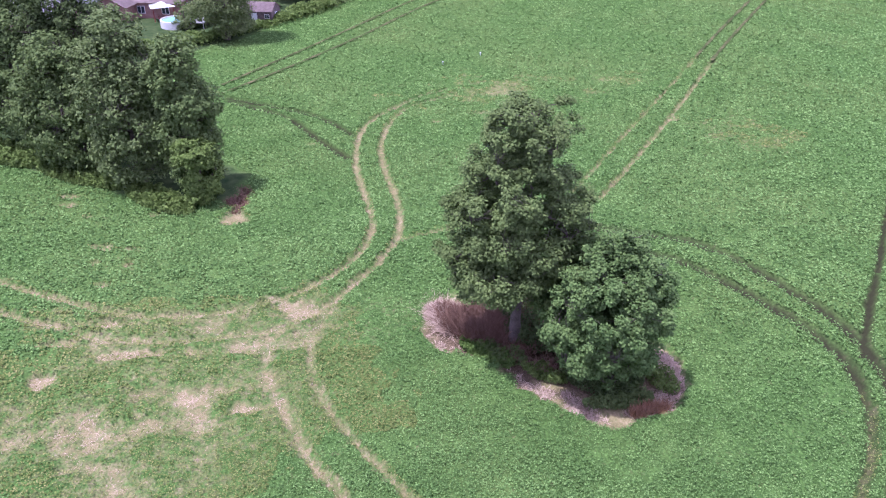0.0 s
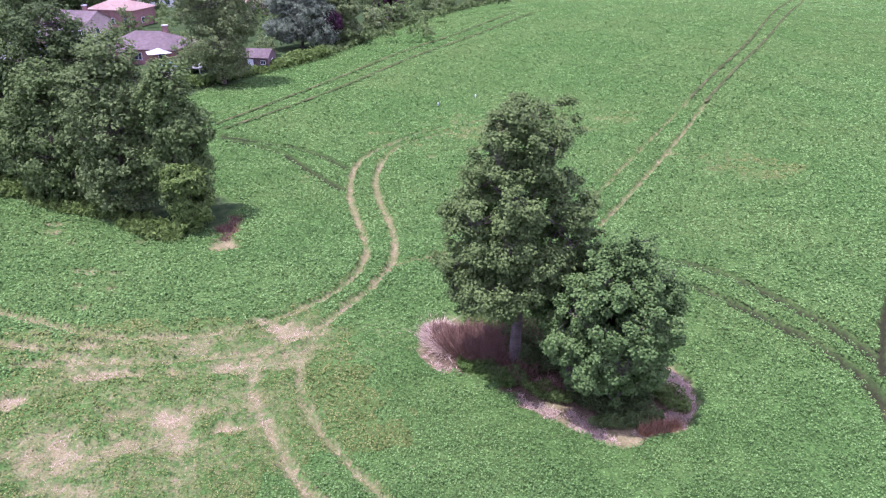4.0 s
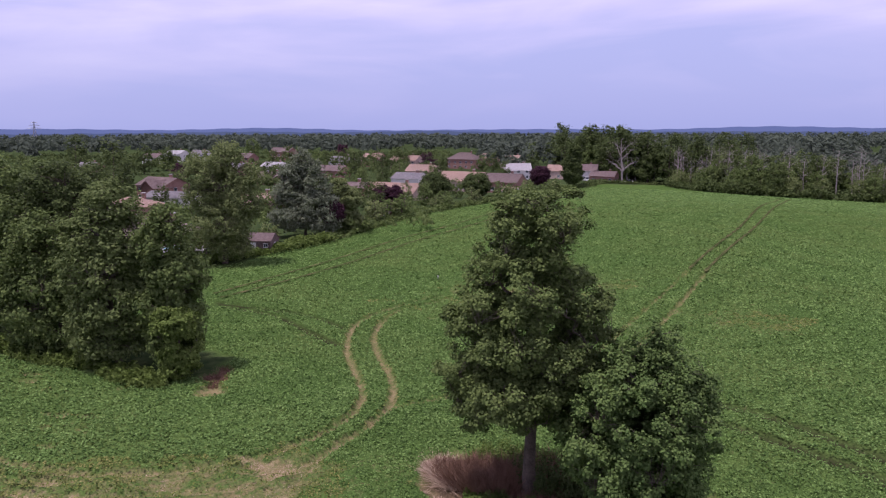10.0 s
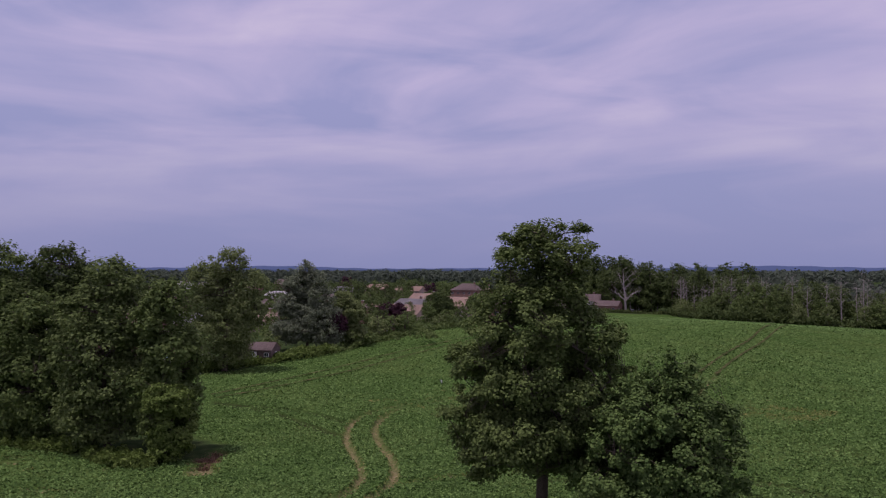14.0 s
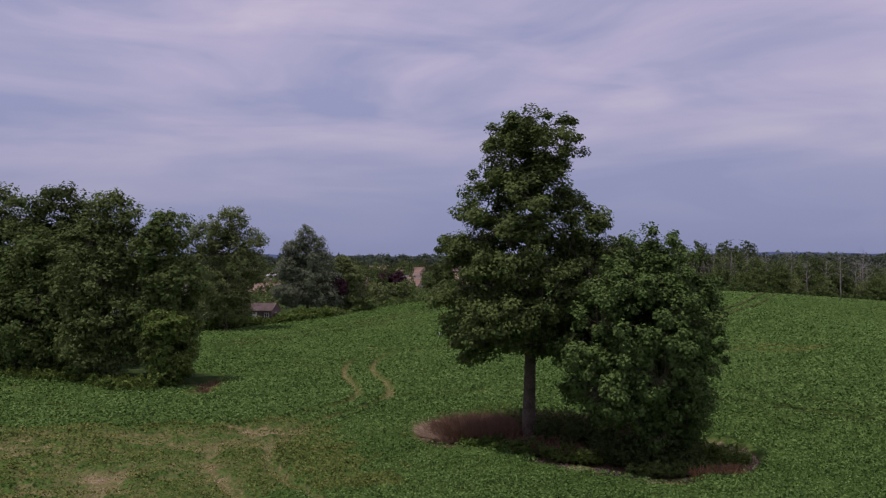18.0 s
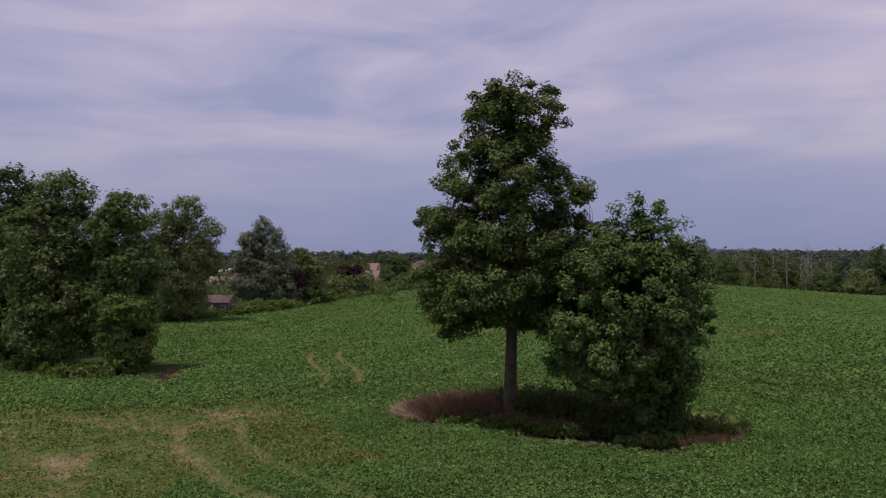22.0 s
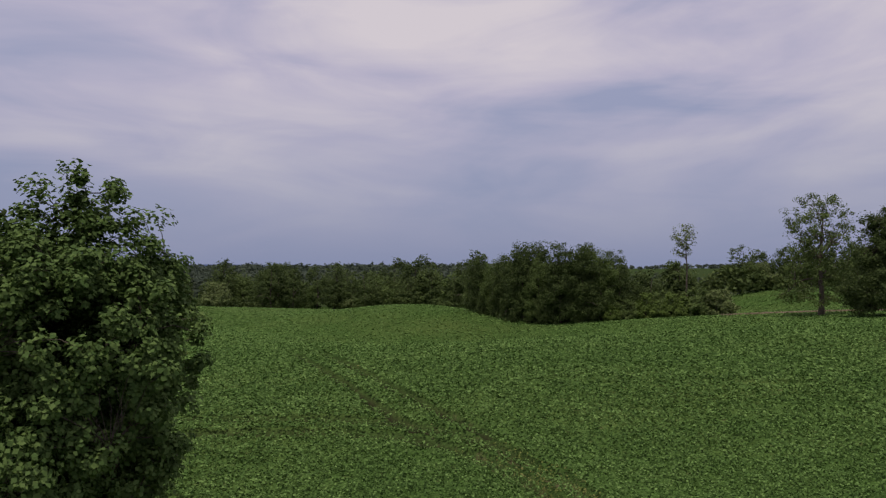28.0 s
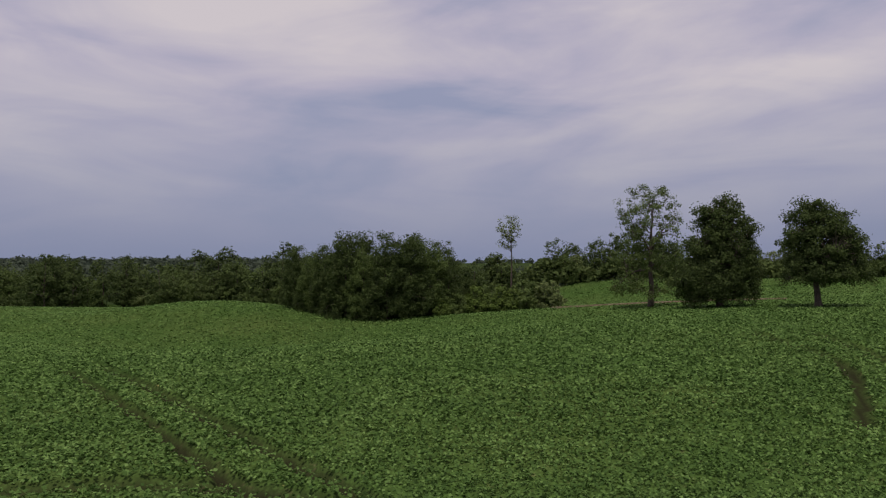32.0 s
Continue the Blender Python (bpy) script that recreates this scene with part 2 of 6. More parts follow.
    bp = N("ShaderNodeBump"); bp.inputs["Strength"].default_value = 0.5; bp.inputs["Distance"].default_value = 0.06
    hh = N("ShaderNodeMath"); hh.operation = "SUBTRACT"; L(fin.outputs["Fac"], hh.inputs[0]); L(v.outputs["Distance"], hh.inputs[1])
    L(hh.outputs[0], bp.inputs["Height"]); L(bp.outputs[0], b.inputs["Normal"])
    return m


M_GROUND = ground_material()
M_TRACK = varied("wheel_track_soil", (0.030, 0.042, 0.014), (0.150, 0.125, 0.062), 0.6, 0.98, 0.6, spec=0.0, c=(0.062, 0.068, 0.026))

# ---- helpers of this scene ----


def part(name, bm, mat, parent=None, label="", smooth=False):
    me = bpy.data.meshes.new(name)
    bm.to_mesh(me)
    bm.free()
    me.materials.append(mat)
    if smooth:
        me.polygons.foreach_set("use_smooth", [True] * len(me.polygons))
    ob = new(name, me)
    ob.parent = parent
    if label:
        tagged(ob, label)
    return ob


def raw(name, verts, faces, mat, parent=None, label="", smooth=False):
    """A mesh object from arrays: verts (n, 3), faces (m, 3 or 4)."""
    me = bpy.data.meshes.new(name)
    verts, faces = np.asarray(verts, np.float32), np.asarray(faces, np.int32)
    k = faces.shape[1]
    me.vertices.add(len(verts)); me.vertices.foreach_set("co", verts.ravel())
    me.loops.add(faces.size); me.loops.foreach_set("vertex_index", faces.ravel())
    me.polygons.add(len(faces)); me.polygons.foreach_set("loop_start", np.arange(0, faces.size, k, dtype=np.int32))
    me.polygons.foreach_set("loop_total", np.full(len(faces), k, np.int32))
    me.update(calc_edges=True)
    me.materials.append(mat)
    if smooth:
        me.polygons.foreach_set("use_smooth", np.ones(len(faces), bool))
    ob = new(name, me)
    ob.parent = parent
    if label:
        tagged(ob, label)
    return ob


def empty(name, x, y, z, rz=0.0, label="", category="", group=""):
    ob = new(name)
    ob.matrix_world = pose(x, y, z, 0, 0, rz)
    return tagged(ob, label, category, group)


def box(bm, x0, x1, y0, y1, z0, z1, bevel=0.0):
    g = bmesh.ops.create_cube(bm, size=1.0, matrix=Matrix.Translation(((x0 + x1) / 2, (y0 + y1) / 2, (z0 + z1) / 2)) @ Matrix.Diagonal((x1 - x0, y1 - y0, z1 - z0, 1)))
    if bevel:
        es = list({e for v in g["verts"] for e in v.link_edges})
        bmesh.ops.bevel(bm, geom=es, offset=bevel, segments=1, affect="EDGES")
    return bm


def cyl(bm, x, y, z0, z1, r0, r1=None, n=10):
    r1 = r0 if r1 is None else r1
    bmesh.ops.create_cone(bm, cap_ends=True, segments=n, radius1=r0, radius2=r1, depth=z1 - z0, matrix=Matrix.Translation((x, y, (z0 + z1) / 2)))
    return bm


def poly(bm, pts):
    return bm.faces.new([bm.verts.new(p) for p in pts])


# ---- the land ----
# gentle swells of the land: (x, y, rise) of mounds and hollows, 45, 90 and 26 m wide
SWELLS = [(-40, 20, 0.62), (-40, 60, -0.11), (-40, 100, 0.95), (0, 20, 0.22), (0, 60, 0.56), (0, 100, -3.35), (40, 20, -2.26), (40, 60, 0.62), (40, 100, -3), (80, 20, -0.26), (80, 60, -0.86), (80, 100, 6.48)]
BROAD = [(-120, -20, 1.25), (-120, 160, 0.35), (-120, 260, 0.43), (-120, 380, -0.61), (-20, -20, -1.23), (-20, 160, -1.48), (-20, 260, -0.84), (-20, 380, -1.51), (80, -20, 5.98), (80, 160, 10.7), (80, 260, -0.98), (80, 380, 2.17), (180, -20, 2.2), (180, 160, -9.28), (180, 260, 3.51), (180, 380, -6.79)]
KNOLLS = [(80, 70, -3.43), (100, 95, -1.65), (105, 65, -6.11), (125, 120, 11.3), (122, 90, 6.29), (125, 62, 5.06), (142, 112, -12.44), (145, 82, -10.57), (110, 40, -0.58), (150, 140, -3.13), (95, 125, -8.2), (75, 45, 2.41), (170, 110, 10.84), (170, 150, 2.05), (150, 50, -0.53), (200, 110, -12.74), (200, 150, 2.34), (195, 75, 4.43)]

KNOLLS += [(113, 71, -1.7), (187, 60, 3.6), (202, 25, 2.7), (210, -10, 2.6), (214, -45, 2.5)]

# smaller swells and dips towards the thicket, 21 m wide
DIPS = [(90, 60, -0.38), (90, 85, -3.15), (90, 112, -1.42), (113, 68, 2.8), (112, 88, -0.15), (118, 108, 1.15), (120, 130, -0.62), (118, 152, -1.01), (108, 175, -0.13), (140, 122, 1.95), (140, 150, -1.18), (126, 52, -0.39), (100, 140, -1.1), (150, 175, 1.14)]


def land(x, y):
    x, y = np.asarray(x, float), np.asarray(y, float)
    z = -3.0 - 8.0 * np.exp(-((x - 430) ** 2 + (y - 280) ** 2) / 96800.0)
    for a, b, c in SWELLS:
        z = z + c * np.exp(-((x - a) ** 2 + (y - b) ** 2) / 4050.0)
    for a, b, c in BROAD:
        z = z + c * np.exp(-((x - a) ** 2 + (y - b) ** 2) / 16200.0)
    for a, b, c in KNOLLS:
        z = z + c * np.exp(-((x - a) ** 2 + (y - b) ** 2) / 1352.0)
    for a, b, c in DIPS:
        z = z + c * np.exp(-((x - a) ** 2 + (y - b) ** 2) / 900.0)
    return z


def at(x, y):
    return float(land(x, y))


def wobble(x, y, s, seed=0.0):
    """Cheap smooth unevenness between about -1 and 1, at waves of about s metres."""
    k = 2 * math.pi / s
    return (np.sin(k * (x + 0.35 * y) + seed) + np.sin(k * 0.83 * (y - 0.42 * x) + 2.1 * seed + 1.3)
            + np.sin(k * 1.71 * (x * 0.6 + y) + 0.7 * seed + 4.0) + np.sin(k * 2.3 * (x - y * 0.9) + 3.1 * seed)) / 4 * 1.5


def fbm(x, y, s, seed=0, octaves=4, rough=0.6):
    """Uneven patches between about -1 and 1: value noise at s metres and finer."""
    out, amp, tot = np.zeros(np.shape(x)), 1.0, 0.0
    for k in range(octaves):
        u, v = x / s + 17.3 * seed + 5.1 * k, y / s - 9.7 * seed + 3.3 * k
        i, j = np.floor(u).astype(np.int64), np.floor(v).astype(np.int64)
        fu, fv = u - i, v - j
        fu, fv = fu * fu * (3 - 2 * fu), fv * fv * (3 - 2 * fv)

        def h(p, q):
            n = (p * 374761393 + q * 668265263 + seed * 974634) & 0x7FFFFFFF
            n = ((n ^ (n >> 13)) * 1274126177) & 0x7FFFFFFF
            return ((n ^ (n >> 16)) & 0xFFFF) / 32767.5 - 1

        out = out + amp * ((h(i, j) * (1 - fu) + h(i + 1, j) * fu) * (1 - fv) + (h(i, j + 1) * (1 - fu) + h(i + 1, j + 1) * fu) * fv)
        tot += amp; amp *= rough; s = s / 2.1
    return out / tot * 1.6


def smooth_line(pts, step=0.4):
    """Points along a smooth curve through the given ones."""
    p = np.array(pts, float)
    p = np.vstack([2 * p[0] - p[1], p, 2 * p[-1] - p[-2]])
    out = []
    for i in range(1, len(p) - 2):
        n = max(2, int(np.linalg.norm(p[i + 1] - p[i]) / step))
        for t in np.arange(n) / n:
            out.append(0.5 * (2 * p[i] + (p[i + 1] - p[i - 1]) * t + (2 * p[i - 1] - 5 * p[i] + 4 * p[i + 1] - p[i + 2]) * t * t
                              + (3 * p[i] - p[i - 1] - 3 * p[i + 1] + p[i + 2]) * t ** 3))
    out.append(p[-2])
    return np.array(out)


# wheel tracks near the trees: (half width, strength, points)
TRACKS = [
    (0.36, 0.74, [(0.5, 93.5), (-2.7, 91.3), (-5.7, 86.8), (-7.9, 83.2), (-9.0, 78.4), (-8.7, 70), (-7.7, 64.2), (-6.4, 58.8), (-5.8, 54.4), (-6.6, 50.3), (-8.5, 46.7), (-11.1, 44.3)]),
    (0.36, 0.68, [(-11.1, 44.3), (-14.7, 42.6), (-18.3, 41.8), (-22.3, 42.1), (-26, 43.4), (-29, 44.6), (-33, 46.4), (-40, 50)]),
    (0.36, 0.74, [(2.2, 91.5), (-0.8, 89.8), (-3.6, 87.4), (-5.5, 83.2), (-6.4, 75.6), (-5.6, 67.7), (-4.3, 61.8), (-3.5, 56.8), (-3.7, 52.5), (-5, 48.7), (-7.1, 44.6), (-9.2, 42)]),
    (0.38, 0.68, [(-9.2, 42), (-11.2, 40.3), (-14.6, 39.4), (-18, 38.8), (-23.1, 39.4), (-27.2, 40.9), (-31, 42.5), (-40, 47)]),
    (0.40, 0.66, [(-10.8, 40.3), (-11.4, 38.9), (-11.2, 36), (-9.5, 32.4), (-7.4, 28.6), (-4.9, 25.2), (-2, 21), (2, 15)]),
    (0.32, 0.60, [(-7.1, 44.4), (-8.3, 41.4), (-8.5, 37.6), (-7.6, 34), (-6.2, 31.4), (-4.3, 28.6), (-1.5, 25.1), (2, 20.5), (6, 15)]),
    (0.34, 0.52, [(-3.3, 52.4), (-2.1, 53.2), (0, 54), (3, 54.8), (8, 55.4)]),
    (0.26, 0.34, [(-27.4, 91.9), (-17.6, 86.5), (-13.3, 82.9), (-9.9, 77.9)]),
    (0.26, 0.34, [(-27.1, 90.7), (-18.6, 84.4), (-13.3, 76.2), (-9.6, 70.8)]),
    (0.27, 0.34, [(8, 55.2), (14, 53.2), (19.1, 51), (21.2, 49.3), (23.2, 46.5), (24.9, 42.8), (26, 40.2), (26.7, 37), (26.6, 33.4), (25.4, 30), (23.4, 26.4), (20, 21)]),
    (0.27, 0.34, [(8, 52.4), (13, 50.8), (18.1, 47.8), (20.4, 44.9), (22.3, 41.9), (23.7, 39.4), (24.6, 36.8), (25, 34.3), (24.4, 31), (22.8, 27.6), (20.5, 24.4), (17, 19.5)]),
    (0.22, 0.34, [(42.5, 62), (37.7, 54.3), (32.6, 45.8), (29.5, 41), (27.5, 37.6), (26.2, 35.5)]),
    (0.22, 0.34, [(45.5, 63), (41, 55.6), (37.2, 49.3), (32.6, 41.7), (29.5, 36.3), (27.2, 32)]),
    (0.24, 0.34, [(66, 21.5), (59.7, 19.2), (56.5, 17.9), (52.4, 17), (46, 17.2), (40, 18)]),
    (0.24, 0.34, [(68, 18.2), (62, 16.2), (57, 15), (50, 14.2), (42, 14.6)]),
    (0.30, 0.66, [(14.5, 59.2), (19.7, 67.7), (26.5, 79.3), (34, 92.5), (37.6, 98.9)]),
    (0.24, 0.60, [(12, 60.5), (14.5, 64.5), (20.1, 74.4), (28.3, 88), (36, 101)]),
]
# bare, straw-strewn spots: x, y, half axes
BARE = [(-16.9, 30.6, 1.5, 0.9), (-13.3, 31.1, 1.4, 1.0), (-11.4, 32.2, 0.9, 0.6), (-24.7, 34.9, 0.9, 0.7), (-15, 33.2, 1.2, 0.7), (-10, 42.6, 1.8, 1.2),
        (-12.3, 38.2, 1.6, 0.9), (-23.5, 41, 2.2, 0.5), (-26, 38.6, 2, 0.35), (-20.5, 37.6, 2.4, 0.4), (-15.5, 37.7, 2, 0.45), (-19, 27.5, 1.2, 0.6),
        (-34.4, 61.9, 1.3, 0.35), (-25.4, 51.4, 0.9, 0.3), (-27.9, 52, 0.9, 0.3), (-18, 57.4, 1.3, 1.6), (-18.6, 61.5, 1.2, 2.6), (-14.2, 75.2, 0.8, 0.25),
        (-34.0, 60.0, 0.9, 0.35), (-31.5, 57.5, 0.5, 0.4), (-27.3, 49.2, 0.5, 0.3), (-27.2, 51.8, 0.3, 0.5), (-24.6, 49.2, 0.3, 0.6), (-25.3, 57.7, 0.4, 0.3), (-25.3, 46.0, 0.7, 0.3), (4.9, 84.0, 1.3, 0.5), (-0.4, 81.6, 0.8, 0.4), (26.6, 78.6, 0.6, 0.8)]


def seg_dist(x, y, line):
    """The distance of many places from a fine line of points."""
    d = np.full(x.shape, 1e9)
    for i in range(len(line) - 1):
        a, b = line[i], line[i + 1]
        ab = b - a
        t = np.clip(((x - a[0]) * ab[0] + (y - a[1]) * ab[1]) / (ab @ ab + 1e-9), 0, 1)
        d = np.minimum(d, (x - a[0] - t * ab[0]) ** 2 + (y - a[1] - t * ab[1]) ** 2)
    return np.sqrt(d)


def island(x, y):
    """How far a place lies inside (positive) the unploughed island round the two trees, in metres."""
    ax, ay, bx, by = 2.1, 40.4, 10.2, 35.0
    t = np.clip(((x - ax) * (bx - ax) + (y - ay) * (by - ay)) / ((bx - ax) ** 2 + (by - ay) ** 2), 0, 1)
    return 3.6 + 1.15 * t + 0.30 * wobble(x, y, 5.0, 2.0) + 0.4 * fbm(x, y, 1.8, 3) - np.hypot(x - ax - t * (bx - ax), y - ay - t * (by - ay))


def grove(x, y):
    """How far a place lies inside the clump of trees at the field's corner."""
    ax, ay, bx, by = -23.5, 64.5, -62.0, 92.0
    t = np.clip(((x - ax) * (bx - ax) + (y - ay) * (by - ay)) / ((bx - ax) ** 2 + (by - ay) ** 2), 0, 1)
    return 5.2 + 7 * t + 0.8 * wobble(x, y, 9.0, 1.0) - np.hypot(x - ax - t * (bx - ax), y - ay - t * (by - ay))


def beyond(x, y):
    """How far a place lies beyond the field's border with the gardens and woods."""
    bx = np.interp(y, [60, 90, 117, 144, 172, 206, 245, 309, 373, 400], [-80, -50, -35, -18, -6, 17, 38, 60, 86, 200])
    return (bx - x) * 0.85 + 0.8 * wobble(x, y, 14.0, 3.0)


def soil_mask(x, y):
    s = np.zeros(x.shape)
    near = (x > -48) & (x < 75) & (y > 8) & (y < 108)
    xs, ys = x[near], y[near]
    v = np.zeros(xs.shape)
    for w, k, pts in TRACKS:
        if k == 0.34:
            k = 0.16
        line = smooth_line(pts, 1.0)
        lo, hi = line.min(0) - 2, line.max(0) + 2
        sel = (xs > lo[0]) & (xs < hi[0]) & (ys > lo[1]) & (ys < hi[1])
        d = seg_dist(xs[sel], ys[sel], line)
        ww = 0.8 * w * (1 + 0.35 * wobble(xs[sel], ys[sel], 3.1, w * 40))
        kk = np.where((k < 0.2) & (xs[sel] > 18) & (xs[sel] < 27.2), np.clip(0.62 - 0.035 * (ys[sel] - 27), k, 0.52), k)
        v[sel] = np.maximum(v[sel], kk * np.clip(1.7 - d / ww, 0, 1))
    for a, b, rx, ry in BARE:
        q = ((xs - a) / rx) ** 2 + ((ys - b) / ry) ** 2
        v = np.maximum(v, np.clip(1.05 - q * 0.6 + 0.7 * fbm(xs, ys, 1.6, int(abs(a) * 7)), 0, 1) * (q < 4))
    # thin, patchy stand between the tracks
    f1, f2 = fbm(xs, ys, 5.5, 5), fbm(xs, ys, 2.2, 8, 4, 0.7)
    fall = np.exp(-(((xs + 17.5) / 10.0) ** 2 + ((ys - 31.5) / 8.0) ** 2) ** 2)
    thin = fall * np.clip(0.47 + 0.34 * f1 + 0.45 * f2, 0.12, 0.92)
    cross = np.exp(-(((xs + 17) / 15) ** 2 + ((ys - 40.2 - 0.003 * (xs + 17) ** 2) / 3.2) ** 2) ** 2) * np.clip(0.43 + 0.22 * f1 + 0.40 * f2, 0.16, 0.80)
    fork = np.exp(-(((xs + 10) / 3.0) ** 2 + ((ys - 41.2) / 4.2) ** 2) ** 2) * np.clip(0.60 + 0.36 * f2, 0.25, 0.92)
    far = np.exp(-(((xs - 8) / 18) ** 2 + ((ys - 93) / 9) ** 2) ** 2) * np.clip(0.12 + 0.5 * f1 + 0.3 * f2, 0, 0.55)
    side = np.exp(-(((xs - 31) / 9) ** 2 + ((ys - 73) / 8) ** 2) ** 2) * np.clip(-0.05 + 0.4 * f1 + 0.3 * f2, 0, 0.3)
    v = np.maximum.reduce([1.1 * v + 0.16 * f2 * (v > 0.05), thin, cross, fork, far, side])
    gate = np.where((xs > 0.9) & (xs < 4.6) & (ys < 39.0), -0.7, 0.25)
    v = np.maximum(v, np.clip(island(xs, ys) * 1.6 + gate, 0, 1))
    s[near] = v
    return s


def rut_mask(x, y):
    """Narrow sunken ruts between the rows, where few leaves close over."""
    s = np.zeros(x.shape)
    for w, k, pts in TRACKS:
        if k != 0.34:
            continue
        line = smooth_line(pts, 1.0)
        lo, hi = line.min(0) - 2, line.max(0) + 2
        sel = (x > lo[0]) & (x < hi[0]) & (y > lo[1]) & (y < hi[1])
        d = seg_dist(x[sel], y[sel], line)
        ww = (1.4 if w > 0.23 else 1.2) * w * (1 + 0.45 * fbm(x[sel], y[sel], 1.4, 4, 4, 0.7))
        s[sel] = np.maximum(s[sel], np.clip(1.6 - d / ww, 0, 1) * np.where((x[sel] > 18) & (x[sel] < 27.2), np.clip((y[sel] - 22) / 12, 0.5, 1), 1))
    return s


def axis(lo, hi, fine, end_lo, end_hi, grow=1.09, cap=160.0):
    mid = np.arange(lo, hi + fine / 2, fine)
    a, b, up, dn = mid[-1], mid[0], [], []
    s = fine
    while a < end_hi:
        s = min(s * grow, cap); a += s; up.append(a)
    s = fine
    while b > end_lo:
        s = min(s * grow, cap); b -= s; dn.append(b)
    return np.concatenate([dn[::-1], mid, up])


def build_ground():
    xs, ys = axis(-34, 44, 0.33, -4600, 4600, 1.045), axis(20, 90, 0.33, -4600, 4600, 1.045)
    gx, gy = np.meshgrid(xs, ys)
    soil = soil_mask(gx, gy)
    isl = island(gx, gy)
    verge = np.clip(np.maximum(beyond(gx, gy), grove(gx, gy)) / 1.5, 0, 1)
    verge = np.maximum(verge, ((np.hypot(gx, gy) > 412) | (gx > 246) | ((gy > 312) & (gx > 138))) * 1.0)
    thr = np.where(gx < 3.0, 0.55, np.where((gx < 5.4) & (gy < 39.2), 0.3, 1.4))
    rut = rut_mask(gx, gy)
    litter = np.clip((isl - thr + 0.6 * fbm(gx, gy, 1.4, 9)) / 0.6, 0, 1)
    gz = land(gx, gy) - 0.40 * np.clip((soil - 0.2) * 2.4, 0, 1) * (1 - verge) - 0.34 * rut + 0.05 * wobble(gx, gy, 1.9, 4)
    n, m = len(xs), len(ys)
    idx = np.arange(n * m).reshape(m, n)
    faces = np.stack([idx[:-1, :-1], idx[:-1, 1:], idx[1:, 1:], idx[1:, :-1]], -1).reshape(-1, 4)
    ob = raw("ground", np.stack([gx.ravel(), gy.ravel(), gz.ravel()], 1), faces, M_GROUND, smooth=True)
    for nm, val in (("soil", soil), ("verge", verge), ("litter", litter), ("rut", rut)):
        a = ob.data.attributes.new(nm, "FLOAT", "POINT")
        a.data.foreach_set("value", val.ravel().astype(np.float32))
    tagged(ob, "rolling soybean field crossed by straw-coloured wheel tracks", "field", kind="structure")


build_ground()


def track_strip(pts, w, mat=None, up=0.07, group="far wheel tracks", label="worn wheel track through the green crop"):
    """A wheel track far out in the field: a thin worn strip lying on the land."""
    line = smooth_line(pts, 1.5)
    d = np.gradient(line, axis=0)
    d /= np.linalg.norm(d, axis=1)[:, None]
    nrm = np.stack([-d[:, 1], d[:, 0]], 1)
    ww = w * (1 + 0.4 * wobble(line[:, 0], line[:, 1], 4.0, w * 9))[:, None]
    a, b = line - nrm * ww, line + nrm * ww
    za, zb = land(a[:, 0], a[:, 1]) + up, land(b[:, 0], b[:, 1]) + up
    v = np.concatenate([np.column_stack([a, za]), np.column_stack([b, zb])])
    n = len(line)
    i = np.arange(n - 1)
    ob = raw("wheel_track", v, np.stack([i, i + 1, i + n + 1, i + n], 1), mat or M_TRACK)
    tagged(ob, label, "track", group, "structure")


track_strip([(37, 98), (54.1, 127), (75, 163), (100, 207), (118, 241), (131, 264)], 0.21, up=0.22)
track_strip([(35.5, 100), (58.7, 139.5), (80, 178), (105.1, 222.8), (124, 258)], 0.21, up=0.22)
track_strip([(-27.9, 93.9), (-21, 106.2), (-12.3, 121.9), (-3.1, 138.5), (9.6, 156), (24, 180)], 0.21, up=0.22)
track_strip([(-29.4, 96.5), (-23.8, 108.5), (-15.5, 124.5), (-6.4, 141.2), (5.7, 158), (19.9, 182.5)], 0.21, up=0.22)


# ---- leaves ----
def leaf_quads(c, size, nrm, rng, long=1.2):
    """Small kite-shaped, slightly folded leaves at the places c with the normals nrm: verts, faces."""
    n = len(c)
    t = rng.normal(size=(n, 3))
    t -= nrm * np.sum(t * nrm, 1)[:, None]
    t /= np.linalg.norm(t, axis=1)[:, None] + 1e-9
    b = np.cross(nrm, t)
    s = (size * rng.uniform(0.65, 1.35, n))[:, None]
    fold = nrm * s * 0.22
    v = np.empty((n, 4, 3))
    v[:, 0] = c - t * s * 0.5 * long
    v[:, 1] = c + b * s * 0.5 + fold
    v[:, 2] = c + t * s * 0.5 * long
    v[:, 3] = c - b * s * 0.5 + fold
    f = np.arange(n * 4).reshape(n, 4)
    return v.reshape(-1, 3), f


def leaf_tris(c, size, nrm, rng):
    """Simple three-cornered leaves, for foliage further off."""
    n = len(c)
    t = rng.normal(size=(n, 3))
    t -= nrm * np.sum(t * nrm, 1)[:, None]
    t /= np.linalg.norm(t, axis=1)[:, None] + 1e-9
    b = np.cross(nrm, t)
    s = (size * rng.uniform(0.65, 1.35, n))[:, None]
    v = np.empty((n, 3, 3))
    v[:, 0] = c - t * s * 0.5 - b * s * 0.5
    v[:, 1] = c - t * s * 0.4 + b * s * 0.5
    v[:, 2] = c + t * s * 0.6
    return v.reshape(-1, 3), np.arange(n * 3).reshape(n, 3)


